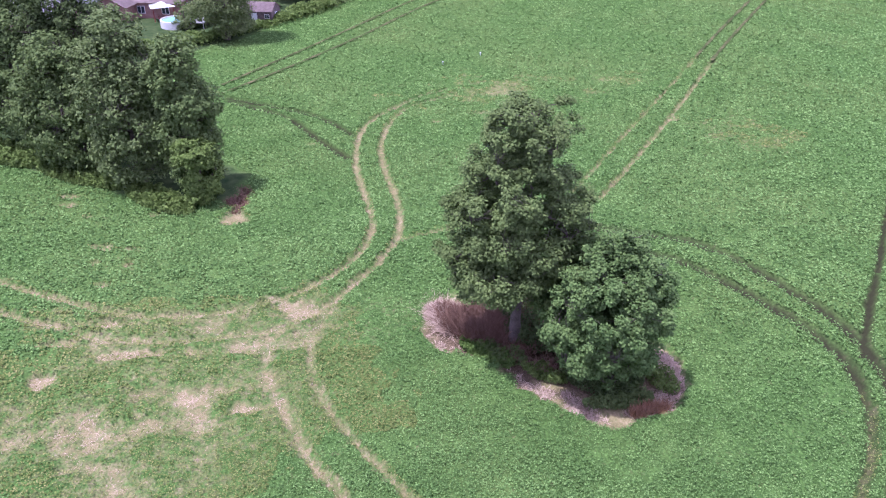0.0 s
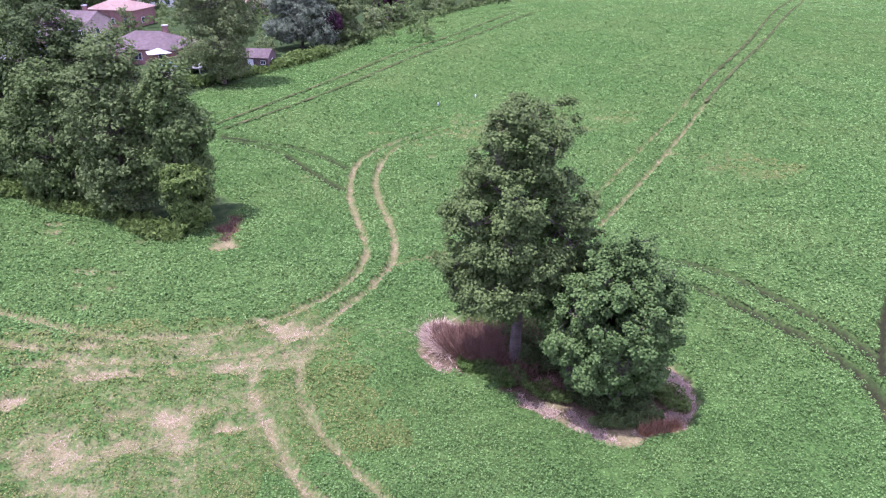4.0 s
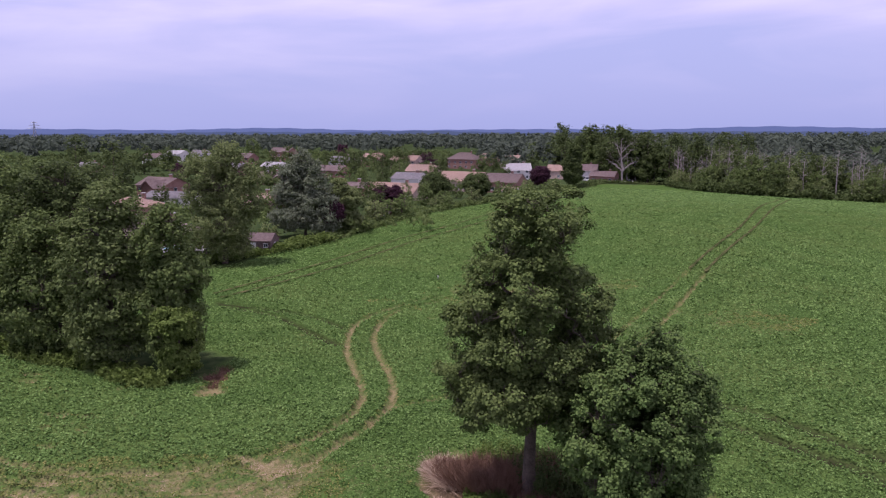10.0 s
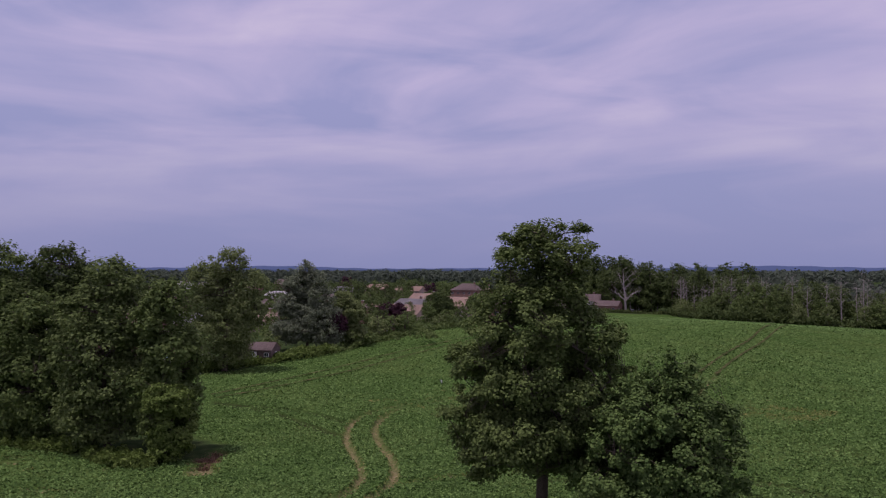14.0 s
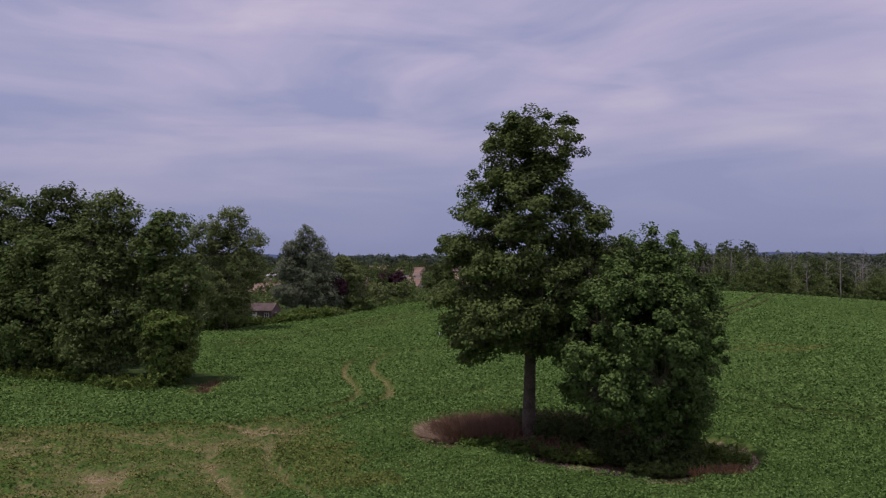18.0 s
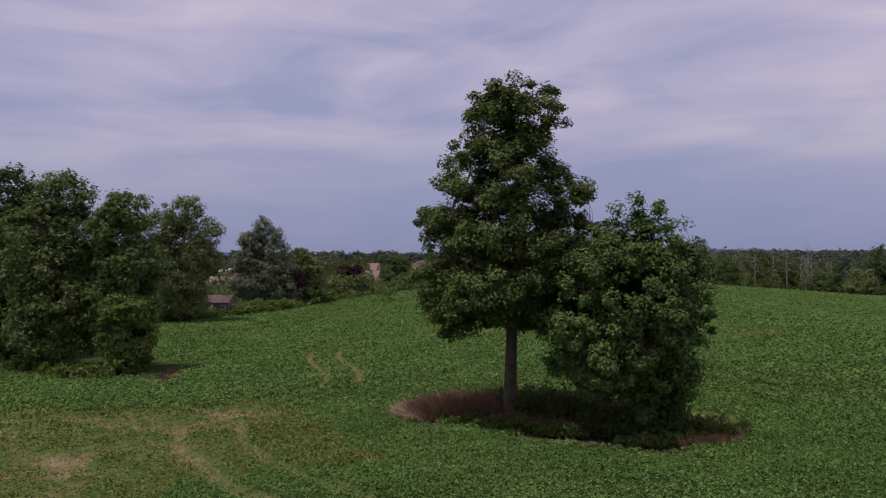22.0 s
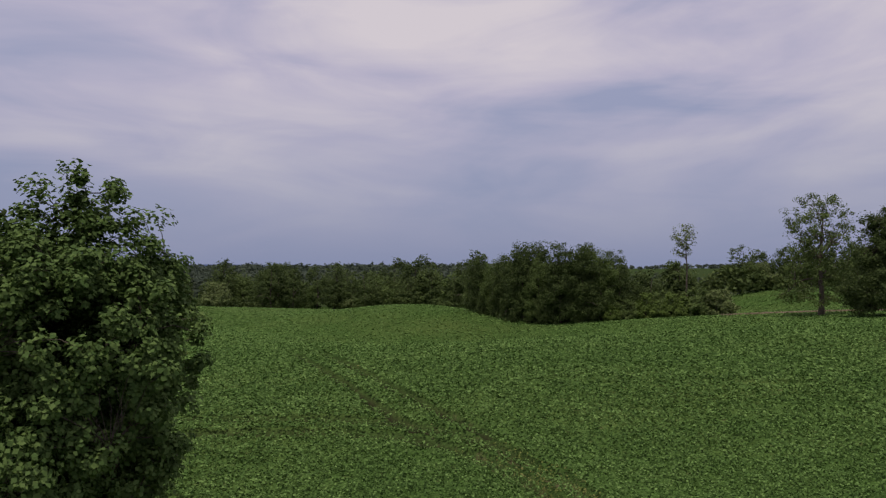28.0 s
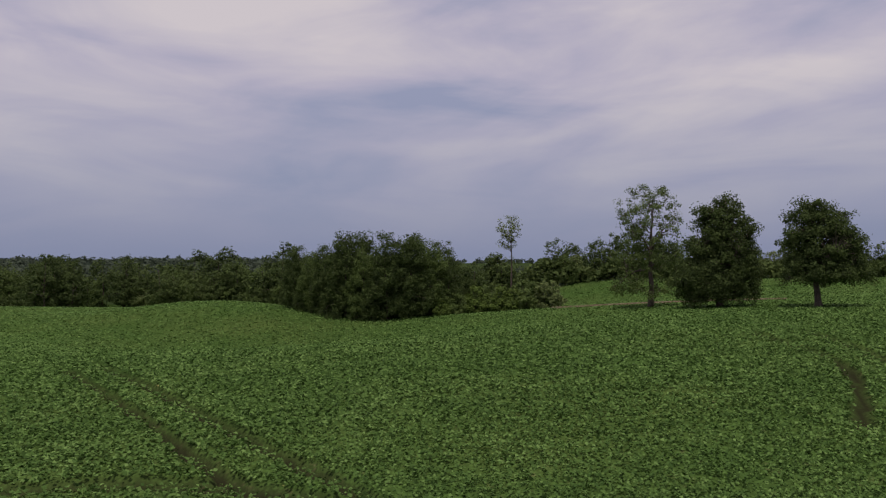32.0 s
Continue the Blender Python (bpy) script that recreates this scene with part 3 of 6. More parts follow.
def build_crop(n, r0, r1, a0, a1, seed, fine, label, least=0.076):
    """Soybean leaves strewn over the field, dense and small in the part that the drone flies over, broader tufts further out."""
    rng = np.random.default_rng(seed)
    r = r0 * (r1 / r0) ** rng.uniform(0, 1, n)
    a = np.radians(rng.uniform(a0, a1, n))
    x, y = 4 + r * np.sin(a), 8 + r * np.cos(a)
    keep = (np.maximum(beyond(x, y), grove(x, y)) < 0.3) & (island(x, y) < np.where((x > 0.9) & (x < 4.8) & (y < 39.0), 0.5, -0.1))
    x, y, r = x[keep], y[keep], r[keep]
    s = soil_mask(x, y)
    rut = rut_mask(x, y)
    keep = rng.uniform(0, 1, len(x)) > np.maximum(s * 1.05, np.clip(rut * 1.6 - 0.25, 0, 1))
    x, y, s, r, rut = x[keep], y[keep], s[keep], r[keep], rut[keep]
    n = len(x)
    lift = np.clip(0.20 - 0.0014 * r, 0.04, 0.18)
    z = land(x, y) + rng.uniform(0, 1, n) * lift + 0.6 * lift * fbm(x, y, 1.3, 2, 3) - 0.34 * np.clip((s - 0.42) * 2.6, 0, 1) + 0.10 * rut + np.clip((r - 42) * 0.002, 0, 0.12)
    nrm = rng.normal(size=(n, 3)) * np.clip(0.58 - 0.0022 * r, 0.16, 0.55)[:, None] + np.array([0, 0, 1.0])
    nrm /= np.linalg.norm(nrm, axis=1)[:, None]
    p, size = np.column_stack([x, y, z]), np.maximum(np.where(r > 42, 0.0012 * r + 0.079, 0.0031 * r), least) * (1 - 0.3 * np.clip(s * 1.5, 0, 1))
    poor = (((x + 17) / 14) ** 2 + ((y - 33) / 11) ** 2 < 0.9 + 0.5 * fbm(x, y, 4.0, 31)) | (s > 0.12) & (s + 0.14 * fbm(x, y, 3.0, 21) > 0.24)
    for sel, mat, text in ((~poor, M_SOY, label), (poor, M_SOYTHIN, "thin yellowing soybean plants on the driven ground")):
        if sel.sum() < 500:
            continue
        v, f = leaf_quads(p[sel], size[sel], nrm[sel], rng, 1.25) if fine else leaf_tris(p[sel], size[sel] * 1.12, nrm[sel], rng)
        tagged(raw("soybean_crop", v, f, mat), text, "soybean crop", kind="stuff")


build_crop(430000, 13.0, 42.0, -80, 108, 11, True, "dense knee-high canopy of green soybean leaves")
build_crop(860000, 42.0, 330.0, -58, 104, 12, False, "far part of the dense green soybean canopy")
build_crop(14000, 1.5, 13.0, 0, 360, 13, False, "soybean canopy where the drone takes off", 0.2)
build_crop(70000, 13.0, 60.0, 104, 284, 14, False, "soybean canopy behind the drone's path", 0.24)


# ---- trees ----
def tube(path, radii, n=6):
    """A tapered round limb along a path: verts, faces."""
    path, radii = np.asarray(path), np.asarray(radii)
    d = np.gradient(path, axis=0)
    d /= np.linalg.norm(d, axis=1)[:, None] + 1e-9
    ref = np.where(np.abs(d[:, 2:3]) > 0.9, np.array([[1.0, 0, 0]]), np.array([[0, 0, 1.0]]))
    u = np.cross(d, ref); u /= np.linalg.norm(u, axis=1)[:, None] + 1e-9
    w = np.cross(d, u)
    a = np.arange(n) * 2 * math.pi / n
    ring = path[:, None] + radii[:, None, None] * (u[:, None] * np.cos(a)[None, :, None] + w[:, None] * np.sin(a)[None, :, None])
    k = len(path)
    i = np.arange(k - 1)[:, None] * n
    j = np.arange(n)[None]
    f = np.stack([i + j, i + (j + 1) % n, i + n + (j + 1) % n, i + n + j], -1).reshape(-1, 4)
    return ring.reshape(-1, 3), f


def join(pieces):
    v, f, o = [], [], 0
    for a, b in pieces:
        v.append(a); f.append(b + o); o += len(a)
    return np.concatenate(v), np.concatenate(f)


def bend(a, b, rng, k=7, sag=0.12, jit=0.05):
    """A natural limb path from a to b, leaving upwards and levelling out."""
    t = np.linspace(0, 1, k)[:, None]
    p = a + (b - a) * t
    L = np.linalg.norm(b - a)
    p[:, 2] += (np.sin(t[:, 0] * math.pi) * sag * L)
    p[1:-1] += rng.normal(size=(k - 2, 3)) * jit * L * 0.6
    return p


def crown_points(blobs, n, rng, shell=0.5):
    """Places in the outer part of a union of ellipsoids (x, y, z, rx, ry, rz)."""
    B = np.array(blobs, float)
    vol = B[:, 3] * B[:, 4] * B[:, 5]
    pick = rng.choice(len(B), n * 3, p=vol ** 0.8 / np.sum(vol ** 0.8))
    d = rng.normal(size=(n * 3, 3)); d /= np.linalg.norm(d, axis=1)[:, None]
    r = rng.uniform(shell ** 3, 1, n * 3) ** (1 / 3)
    p = B[pick, :3] + d * r[:, None] * B[pick, 3:]
    q = np.min(np.sum(((p[:, None] - B[None, :, :3]) / (B[None, :, 3:] * shell * 0.9)) ** 2, 2), 1)
    p = p[q > 1.0]
    return p[:n]


def tree(name, x, y, height, trunk_r, blobs, clumps, per, leaf, mat, label, seed, bark=None, rz=0.0, spread=0.62, trunk_top=0.85, first=0.2,
         limbs=9, group="", category="tree", lean=(0, 0), sink=0.1, shell=0.5, stems=1, up=0.55, loose=0.42, twigs=True, sides=(9, 6, 4), tri=False, tall=1.0, flat=0.8):
    height, blobs = height * tall, [(q[0], q[1], q[2] * tall, q[3], q[4], q[5] * tall) for q in blobs]
    rng = np.random.default_rng(seed)
    bark = bark or M_BARK
    root = empty(name, x, y, at(x, y) - sink, rz, label, category, group)
    C = crown_points(blobs, clumps, rng, shell)
    wood, big = [], []
    tops = []
    for s in range(stems):
        off = np.array([0.0, 0, 0]) if stems == 1 else np.array([math.cos(s * 2.4) * trunk_r * 2.5, math.sin(s * 2.4) * trunk_r * 2.5, 0])
        th = height * trunk_top * (1 if s == 0 else rng.uniform(0.6, 0.95))
        k = 12
        tz = np.linspace(0, th, k)
        drift = np.cumsum(rng.normal(size=(k, 2)) * height * 0.006, 0)
        drift -= drift[0]
        px = off[0] * (1 + tz / th * (2.5 if stems > 1 else 0)) + drift[:, 0] + lean[0] * tz / th
        py = off[1] * (1 + tz / th * (2.5 if stems > 1 else 0)) + drift[:, 1] + lean[1] * tz / th
        P = np.column_stack([px, py, tz])
        R = trunk_r * (1 - 0.86 * (tz / th)) * (1 if s == 0 else 0.75)
        R[0] *= 1.22
        big.append(tube(P, R, sides[0]))
        tops.append((P, R))
    # main limbs go to well spread clumps, the rest hang on the nearest wood
    nodes, nrad = [], []
    for P, R in tops:
        m = P[:, 2] > height * first
        nodes.append(P[m]); nrad.append(R[m])
    nodes, nrad = np.concatenate(nodes), np.concatenate(nrad)
    chosen = []
    if len(C):
        far = np.full(len(C), 1e9)
        i = int(np.argmax(np.hypot(C[:, 0], C[:, 1])))
        for _ in range(min(limbs, len(C))):
            chosen.append(i)
            far = np.minimum(far, np.linalg.norm(C - C[i], axis=1))
            i = int(np.argmax(far))
    for i in chosen:
        c = C[i]
        h = np.hypot(nodes[:, 0] - c[0], nodes[:, 1] - c[1])
        cost = np.abs(c[2] - nodes[:, 2] - 0.75 * h) + 0.35 * h + 3.0 * np.maximum(nodes[:, 2] - c[2], 0)
        j = int(np.argmin(cost))
        p = bend(nodes[j], nodes[j] + (c - nodes[j]) * 0.92, rng, 9)
        r0 = min(nrad[j] * 0.75, 0.035 + 0.028 * np.linalg.norm(c - nodes[j]))
        r = np.linspace(r0, 0.018, 9)
        big.append(tube(p, r, sides[1]))
        nodes, nrad = np.vstack([nodes, p[2:]]), np.concatenate([nrad, r[2:]])
    if twigs:
        rest = [i for i in range(len(C)) if i not in set(chosen)]
        base, brad = nodes.copy(), nrad.copy()
        for i in rest:
            c = C[i]
            d = np.linalg.norm(base - c, axis=1) + 1.2 * np.maximum(base[:, 2] - c[2] + 0.2, 0)
            j = int(np.argmin(d))
            p = bend(base[j], c, rng, 5, 0.08, 0.06)
            wood.append(tube(p, np.linspace(min(brad[j] * 0.7, 0.012 + 0.02 * np.linalg.norm(c - base[j])), 0.008, 5), sides[2]))
    v, f = join(big + wood)
    raw("trunk", v, f, bark, root, smooth=True)
    if per:
        n = len(C)
        cnt = rng.integers(int(per * 0.5), int(per * 1.5) + 1, n)
        cid = np.repeat(np.arange(n), cnt)
        o = rng.normal(size=(len(cid), 3))
        o /= np.linalg.norm(o, axis=1)[:, None]
        rad = rng.uniform(0.1, 1, len(cid)) ** 0.5
        sp = (spread * rng.uniform(0.6, 1.35, n))[cid]
        pos = C[cid] + o * (rad * sp)[:, None] * np.array([1, 1, flat])
        mid = np.average(np.array(blobs)[:, :3], 0)
        outw = pos - mid; outw /= np.linalg.norm(outw, axis=1)[:, None] + 1e-9
        nrm = rng.normal(size=(len(cid), 3)) * loose + np.array([0, 0, up]) + outw * 0.40 + o * 0.60
        nrm /= np.linalg.norm(nrm, axis=1)[:, None]
        v, f = leaf_tris(pos, leaf, nrm, rng) if tri else leaf_quads(pos, leaf, nrm, rng)
        raw("crown", v, f, mat, root)
    return root


def tiers(rows, seed, jit=0.45, gap=1.55, droop=0.10, inner=0.5):
    """Pads of foliage round a trunk, tier by tier: (height, centre x, centre y, reach, pad radius, pad half thickness)."""
    rng = np.random.default_rng(seed)
    out = []
    for z, cx, cy, R, pr, pz in rows:
        n = max(3, int(round(2 * math.pi * max(R - pr * 0.7, 0.1) / (gap * pr))))
        a0 = rng.uniform(0, 2 * math.pi)
        ring = [(1.0, n, a0)]
        if inner and R > 2.3 * pr:
            ring.append((0.45, max(2, int(n * inner)), a0 + 0.5))
        for k, m, a1 in ring:
            for i in range(m):
                a = a1 + 2 * math.pi * (i + rng.uniform(-0.3, 0.3)) / m
                q = pr * rng.uniform(0.65, 1.25)
                r = (R - 0.8 * q) * k * rng.uniform(0.8, 1.03)
                out.append((cx + r * math.cos(a), cy + r * math.sin(a), z + rng.uniform(-jit, jit) - droop * r, q, q, pz * rng.uniform(0.75, 1.3)))
    return out


# the two trees of the island
tree("tall_maple_tree", 4.86, 38.3, 17.0, 0.37,
     tiers([(16.1, -0.2, -1.1, 2.5, 0.8, 0.45), (15.2, 0.1, -1.1, 2.9, 0.85, 0.5), (14.3, -0.1, -1.0, 2.8, 0.9, 0.55), (13.2, -0.2, -0.9, 3.1, 0.95, 0.55)], 5, 0.55, 1.65, 0.06, 0.5)
     + tiers([(12.3, -0.5, -0.8, 3.8, 1.05, 0.6), (11.1, -0.3, -0.7, 4.1, 1.1, 0.62), (9.8, -0.3, -0.6, 4.4, 1.15, 0.66), (8.6, -0.4, -0.6, 4.7, 1.2, 0.75)], 6, 0.8, 1.55, 0.09, 0.3)
     + tiers([(7.4, -0.2, -0.5, 4.7, 1.25, 0.9), (6.4, -0.3, -0.4, 4.4, 1.3, 0.9), (5.5, -0.8, -0.3, 3.6, 1.1, 0.65)], 7, 0.5, 1.45)
     + [(2.6, -0.8, 15.4, 0.5, 0.5, 0.3), (2.2, -0.8, 15.1, 0.5, 0.5, 0.3), (-0.4, -1.1, 16.4, 0.9, 0.9, 0.35), (0.7, -1.1, 16.2, 0.8, 0.8, 0.35)],
     1450, 84, 0.128, M_MAPLE, "tall mature maple with a dark trunk and layered green crown", 21, limbs=46, first=0.24, spread=0.48, trunk_top=0.92, shell=0.2, flat=0.7, up=0.8, loose=0.4, lean=(0, -1.1))
tree("box_elder_tree", 10.15, 33.9, 10.2, 0.17,
     tiers([(8.6, -0.3, 0, 2.5, 0.75, 0.65), (7.5, -0.3, 0, 3.4, 0.9, 0.75), (6.4, -0.6, 0, 3.7, 1.0, 0.85), (5.2, -0.8, 0, 4.0, 1.05, 0.9), (4.0, -0.9, 0.1, 3.7, 1.1, 0.9), (2.9, -0.2, 0.3, 3.0, 1.1, 0.9), (1.8, 0.3, 0.4, 2.3, 0.9, 0.8), (0.8, 0.4, 0.5, 1.8, 0.75, 0.6)], 8, 0.6, 1.7)
     + [(0.6, -0.9, 9.9, 0.4, 0.4, 0.9), (0.9, -1.3, 9.2, 0.55, 0.55, 0.8), (-0.3, 0, 10.2, 0.4, 0.4, 0.9), (0.75, 0.1, 10.0, 0.35, 0.35, 0.9), (-1.2, 0, 9.6, 0.5, 0.5, 0.7), (-0.8, 0.4, 9.8, 0.4, 0.4, 0.7), (0.1, -0.3, 9.4, 0.7, 0.7, 0.7), (-0.5, -0.2, 9.3, 0.7, 0.7, 0.6)],
     1400, 92, 0.118, M_ASH, "bushy many-stemmed tree with leaves down to the ground", 22, limbs=24, first=0.1, spread=0.40, trunk_top=0.78, stems=4, shell=0.25, up=0.6, loose=0.4)

# the grove at the field's corner
tree("vine_covered_tree", -21.6, 60.2, 6.4, 0.16, [(-0.3, 0, 5.0, 1.9, 1.9, 1.2), (0.5, 0, 2.8, 1.6, 1.7, 2.3), (-0.4, 0, 1.6, 1.5, 1.6, 1.5)],
     260, 60, 0.18, M_VINE, "small dead-stemmed tree smothered in bright green vines", 31, spread=0.5)
tree("grove_tree", -23.0, 63.4, 14.6, 0.24, [(0.3, 0, 12.4, 1.7, 1.9, 1.9), (-0.5, 0, 10.6, 2.2, 2.2, 2.2), (0.6, 0, 8.2, 2.8, 2.8, 2.2), (-0.3, 0, 5.2, 2.8, 2.8, 2.6), (0.4, -0.4, 2.8, 2.4, 2.4, 1.9)],
     430, 50, 0.245, M_MID, "slender grove tree with an airy grey-green crown", 32, spread=0.72, tall=1.05, tri=True)
tree("grove_tree", -28.8, 65.2, 15.8, 0.30, [(0.2, 0, 13.6, 2.4, 2.5, 2.2), (-1.6, 0, 11.2, 2.6, 2.6, 2.3), (1.4, 0, 10.8, 2.8, 2.6, 2.3), (-0.5, 0, 8.4, 4.2, 3.8, 2.6), (0.4, -0.4, 5.2, 4.2, 3.8, 2.8), (-0.4, -0.6, 2.7, 3.6, 3.2, 2.0)],
     660, 48, 0.25, M_LIME, "broad grove tree with a rounded yellow-green crown", 33, spread=0.78, tall=1.05, tri=True)
tree("grove_tree", -36.2, 69.4, 13.2, 0.28, [(-0.4, 0, 10.2, 3.2, 3.2, 2.8), (-2.4, -0.3, 7.6, 2.8, 3, 2.6), (1.6, -0.2, 7.8, 2.8, 2.8, 2.6), (-0.8, -0.5, 5.2, 4.6, 4.2, 3.0), (0.2, -0.8, 2.6, 4.2, 3.6, 2.1)],
     620, 48, 0.26, M_MID, "broad leafy grove tree reaching down to the crop", 34, spread=0.82, tall=1.05, tri=True)
tree("grove_tree", -37.2, 74.2, 17.8, 0.34, [(-0.6, 0, 13.6, 3.0, 3.0, 2.6), (1.8, 0, 11.8, 3.0, 3.0, 2.6), (-2.2, 0, 11.0, 3.0, 3.0, 2.6), (0, 0, 8.6, 4.8, 4.4, 3), (0, 0, 5, 4.6, 4.4, 3.2)],
     600, 46, 0.265, M_DARK, "tall dark green grove tree with a dense rounded top", 35, spread=0.82, tall=1.15, tri=True)
tree("grove_tree", -44.8, 76.6, 18.2, 0.34, [(-0.8, 0, 15.2, 3.0, 2.8, 2.6), (1.4, 0, 12.4, 2.8, 3, 2.6), (-0.5, 0, 8.4, 4.6, 4.2, 3.0), (0, -0.5, 4.4, 4.6, 4.2, 3.2)],
     600, 46, 0.28, M_MID, "large grove tree with a heavy green crown", 36, spread=0.85, tall=1.05, tri=True)
tree("grove_tree", -55.5, 83.0, 18.4, 0.34, [(1, 0, 15, 3.2, 3.2, 2.8), (-1.5, 0, 11.6, 3.6, 3.6, 3), (0, 0, 7.4, 5.2, 5, 3.4), (0, -0.5, 4, 5, 4.6, 3.2)],
     560, 46, 0.285, M_DARK, "large dark grove tree at the back of the clump", 37, spread=0.9, tall=1.05, tri=True)

# trees along the gardens
tree("willow_tree", -34.4, 120.5, 19.4, 0.42, [(0.4, 0, 16.4, 3.6, 3.4, 2.6), (-2.8, 0, 14.0, 3.4, 3.4, 2.8), (3.4, 0, 13.4, 3.4, 3.2, 2.6), (0.2, 0, 12.0, 4.4, 4.0, 2.6), (-2.8, 0, 10.2, 3.4, 3.6, 2.8), (3.2, 0, 9.4, 3.6, 3.8, 3), (0, -1, 6.4, 5, 4.4, 3.4), (1.4, -1, 3, 3.8, 3, 2)],
     720, 44, 0.25, M_WILLOW, "tall feathery willow at the field border", 41, spread=0.95, tall=1.06)
tree("silver_poplar_tree", -25.8, 148.5, 18.0, 0.3, [(-0.4, 0, 15.9, 1.6, 1.5, 1.9), (1.6, 0, 13.8, 2.2, 1.9, 1.9), (-2.2, 0, 12.8, 2.6, 2.4, 2.1), (2.4, 0, 10.6, 3.2, 2.8, 2.4), (-3.0, 0, 9.0, 3.4, 3.2, 2.6), (1.6, 0, 6.8, 5.0, 4.2, 2.8), (-2.2, -1, 4.0, 4.8, 4, 2.4), (3.6, -1, 3.4, 4.0, 3.6, 2.2)],
     820, 50, 0.26, M_SILVER, "pale silver-leaved poplar with an irregular broad crown", 42, spread=0.9)
tree("maroon_plum_tree", -20.4, 149.0, 8.6, 0.2, [(0, 0, 5, 2.4, 2.6, 2.6)], 160, 50, 0.28, M_MAROON, "dark maroon-leaved plum behind the poplar", 43, spread=0.7)
tree("garden_tree", -18.6, 153.0, 11.6, 0.24, [(-0.6, 0, 9, 2.2, 2.4, 2.2), (1.4, 0, 7, 2.6, 3, 2.4), (-0.8, 0, 4.4, 3.8, 3.4, 2.6), (1.4, -0.5, 2.4, 3.2, 2.6, 2)], 420, 50, 0.29, M_WILLOW, "bushy greyish green tree by the field edge", 44, spread=0.85)
tree("maroon_plum_tree", -10.8, 184.0, 8.0, 0.2, [(-1.4, 0, 4.6, 2.0, 2.4, 3), (1.6, 0, 4.4, 1.8, 2.2, 2.6)], 240, 50, 0.32, M_MAROON, "dark maroon-leaved ornamental plum tree", 45, spread=0.8)
tree("round_maple_tree", 1.0, 206.5, 9.4, 0.22, [(0, 0, 5.4, 4.3, 4.2, 3.6)], 280, 50, 0.34, M_DARK, "round dark green garden maple", 46, spread=0.85)
tree("round_maple_tree", 13.0, 210.5, 8.8, 0.22, [(0, 0, 5, 4.0, 4.0, 3.4)], 260, 50, 0.34, M_DARK, "round dark green garden maple", 47, spread=0.85)
tree("maroon_plum_tree", 46.0, 308.0, 9.4, 0.22, [(0, 0, 5.4, 4, 4, 3.8)], 150, 44, 0.5, M_MAROON, "dark maroon garden tree at the field corner", 48, spread=1.1)
tree("dark_maple_tree", 62.0, 320.0, 20.0, 0.35, [(0.5, 0, 15, 3.4, 3.4, 4), (-0.8, 0, 10.5, 4.2, 4.2, 4), (0, 0, 6, 4.6, 4.6, 4)], 280, 46, 0.5, M_DARK, "tall dark tree at the field corner", 49, spread=1.2)
tree("dead_tree", 100.5, 384.0, 26.0, 0.6, [(0, 0, 18, 9.5, 9, 7), (0, 0, 12, 10, 9, 4)], 200, 0, 0, M_DARK, "bare dead tree with bleached grey branches", 50, bark=M_DEADWOOD, limbs=26)

# trees across the field
tree("airy_field_tree", 111.3, 33.5, 17.0, 0.40,
     tiers([(15.6, 0, 0.2, 3.0, 0.9, 0.8), (14.0, 0, 0.2, 4.6, 0.95, 0.8), (12.2, 0, 0.2, 5.0, 0.95, 0.8), (10.2, 0, 0.2, 4.5, 0.9, 0.75), (8.2, 0, 0, 3.9, 0.9, 0.75), (6.3, 0, 0.6, 4.8, 1.0, 0.8), (4.6, 0, 0.6, 5.2, 1.1, 0.8), (3.0, 0, 1.0, 5.0, 1.1, 0.7)], 15, 1.0, 1.9),
     430, 30, 0.19, M_MAPLE, "tall field tree with an open airy crown", 61, spread=0.68, limbs=40, rz=8, first=0.25, shell=0.2, trunk_top=0.85)
tree("dense_field_tree", 103.5, 24.5, 13.4, 0.42,
     tiers([(12.7, 0, -0.2, 1.9, 0.9, 0.8), (11.5, 0, 0, 3.1, 1.0, 0.9), (10.1, 0, -0.6, 3.9, 1.1, 0.95), (8.7, 0, 0, 4.1, 1.1, 1.0), (7.2, 0, 0, 4.6, 1.2, 1.0), (5.8, 0, 0.3, 5.0, 1.2, 1.0), (4.4, 0, 0.4, 5.3, 1.3, 1.0), (3.0, 0, 0.3, 5.1, 1.2, 1.0), (1.9, 0, 0.2, 4.6, 1.1, 0.8)], 16, 0.8),
     1150, 46, 0.19, M_DARK, "dense round field tree with low branches", 62, spread=0.75, loose=0.75, shell=0.2)
tree("small_field_tree", 98.5, 14.2, 11.6, 0.38,
     tiers([(11.0, 0, 0.2, 2.5, 0.85, 0.7), (10.0, 0, 0.0, 3.7, 1.0, 0.8), (8.8, 0, -0.2, 4.3, 1.05, 0.8), (7.5, 0, -0.6, 4.2, 1.05, 0.85), (6.2, 0, -0.9, 4.3, 1.1, 0.85), (5.0, 0, -0.9, 4.7, 1.1, 0.8), (3.9, 0, -0.6, 5.0, 1.0, 0.6)], 17, 0.6),
     780, 46, 0.18, M_DARK, "spreading field tree with a clear short trunk", 63, spread=0.72, loose=0.75, shell=0.2, first=0.25)
tree("thin_topped_tree", 144.5, 63.6, 20.6, 0.28, [(0, 0, 17.6, 2.4, 2.6, 2.4), (0.4, 0.6, 14.6, 1.6, 1.8, 1.4)],
     150, 7, 0.26, M_WILLOW, "half-dead tree with a thin crown above the thicket", 64, spread=0.6, limbs=24)

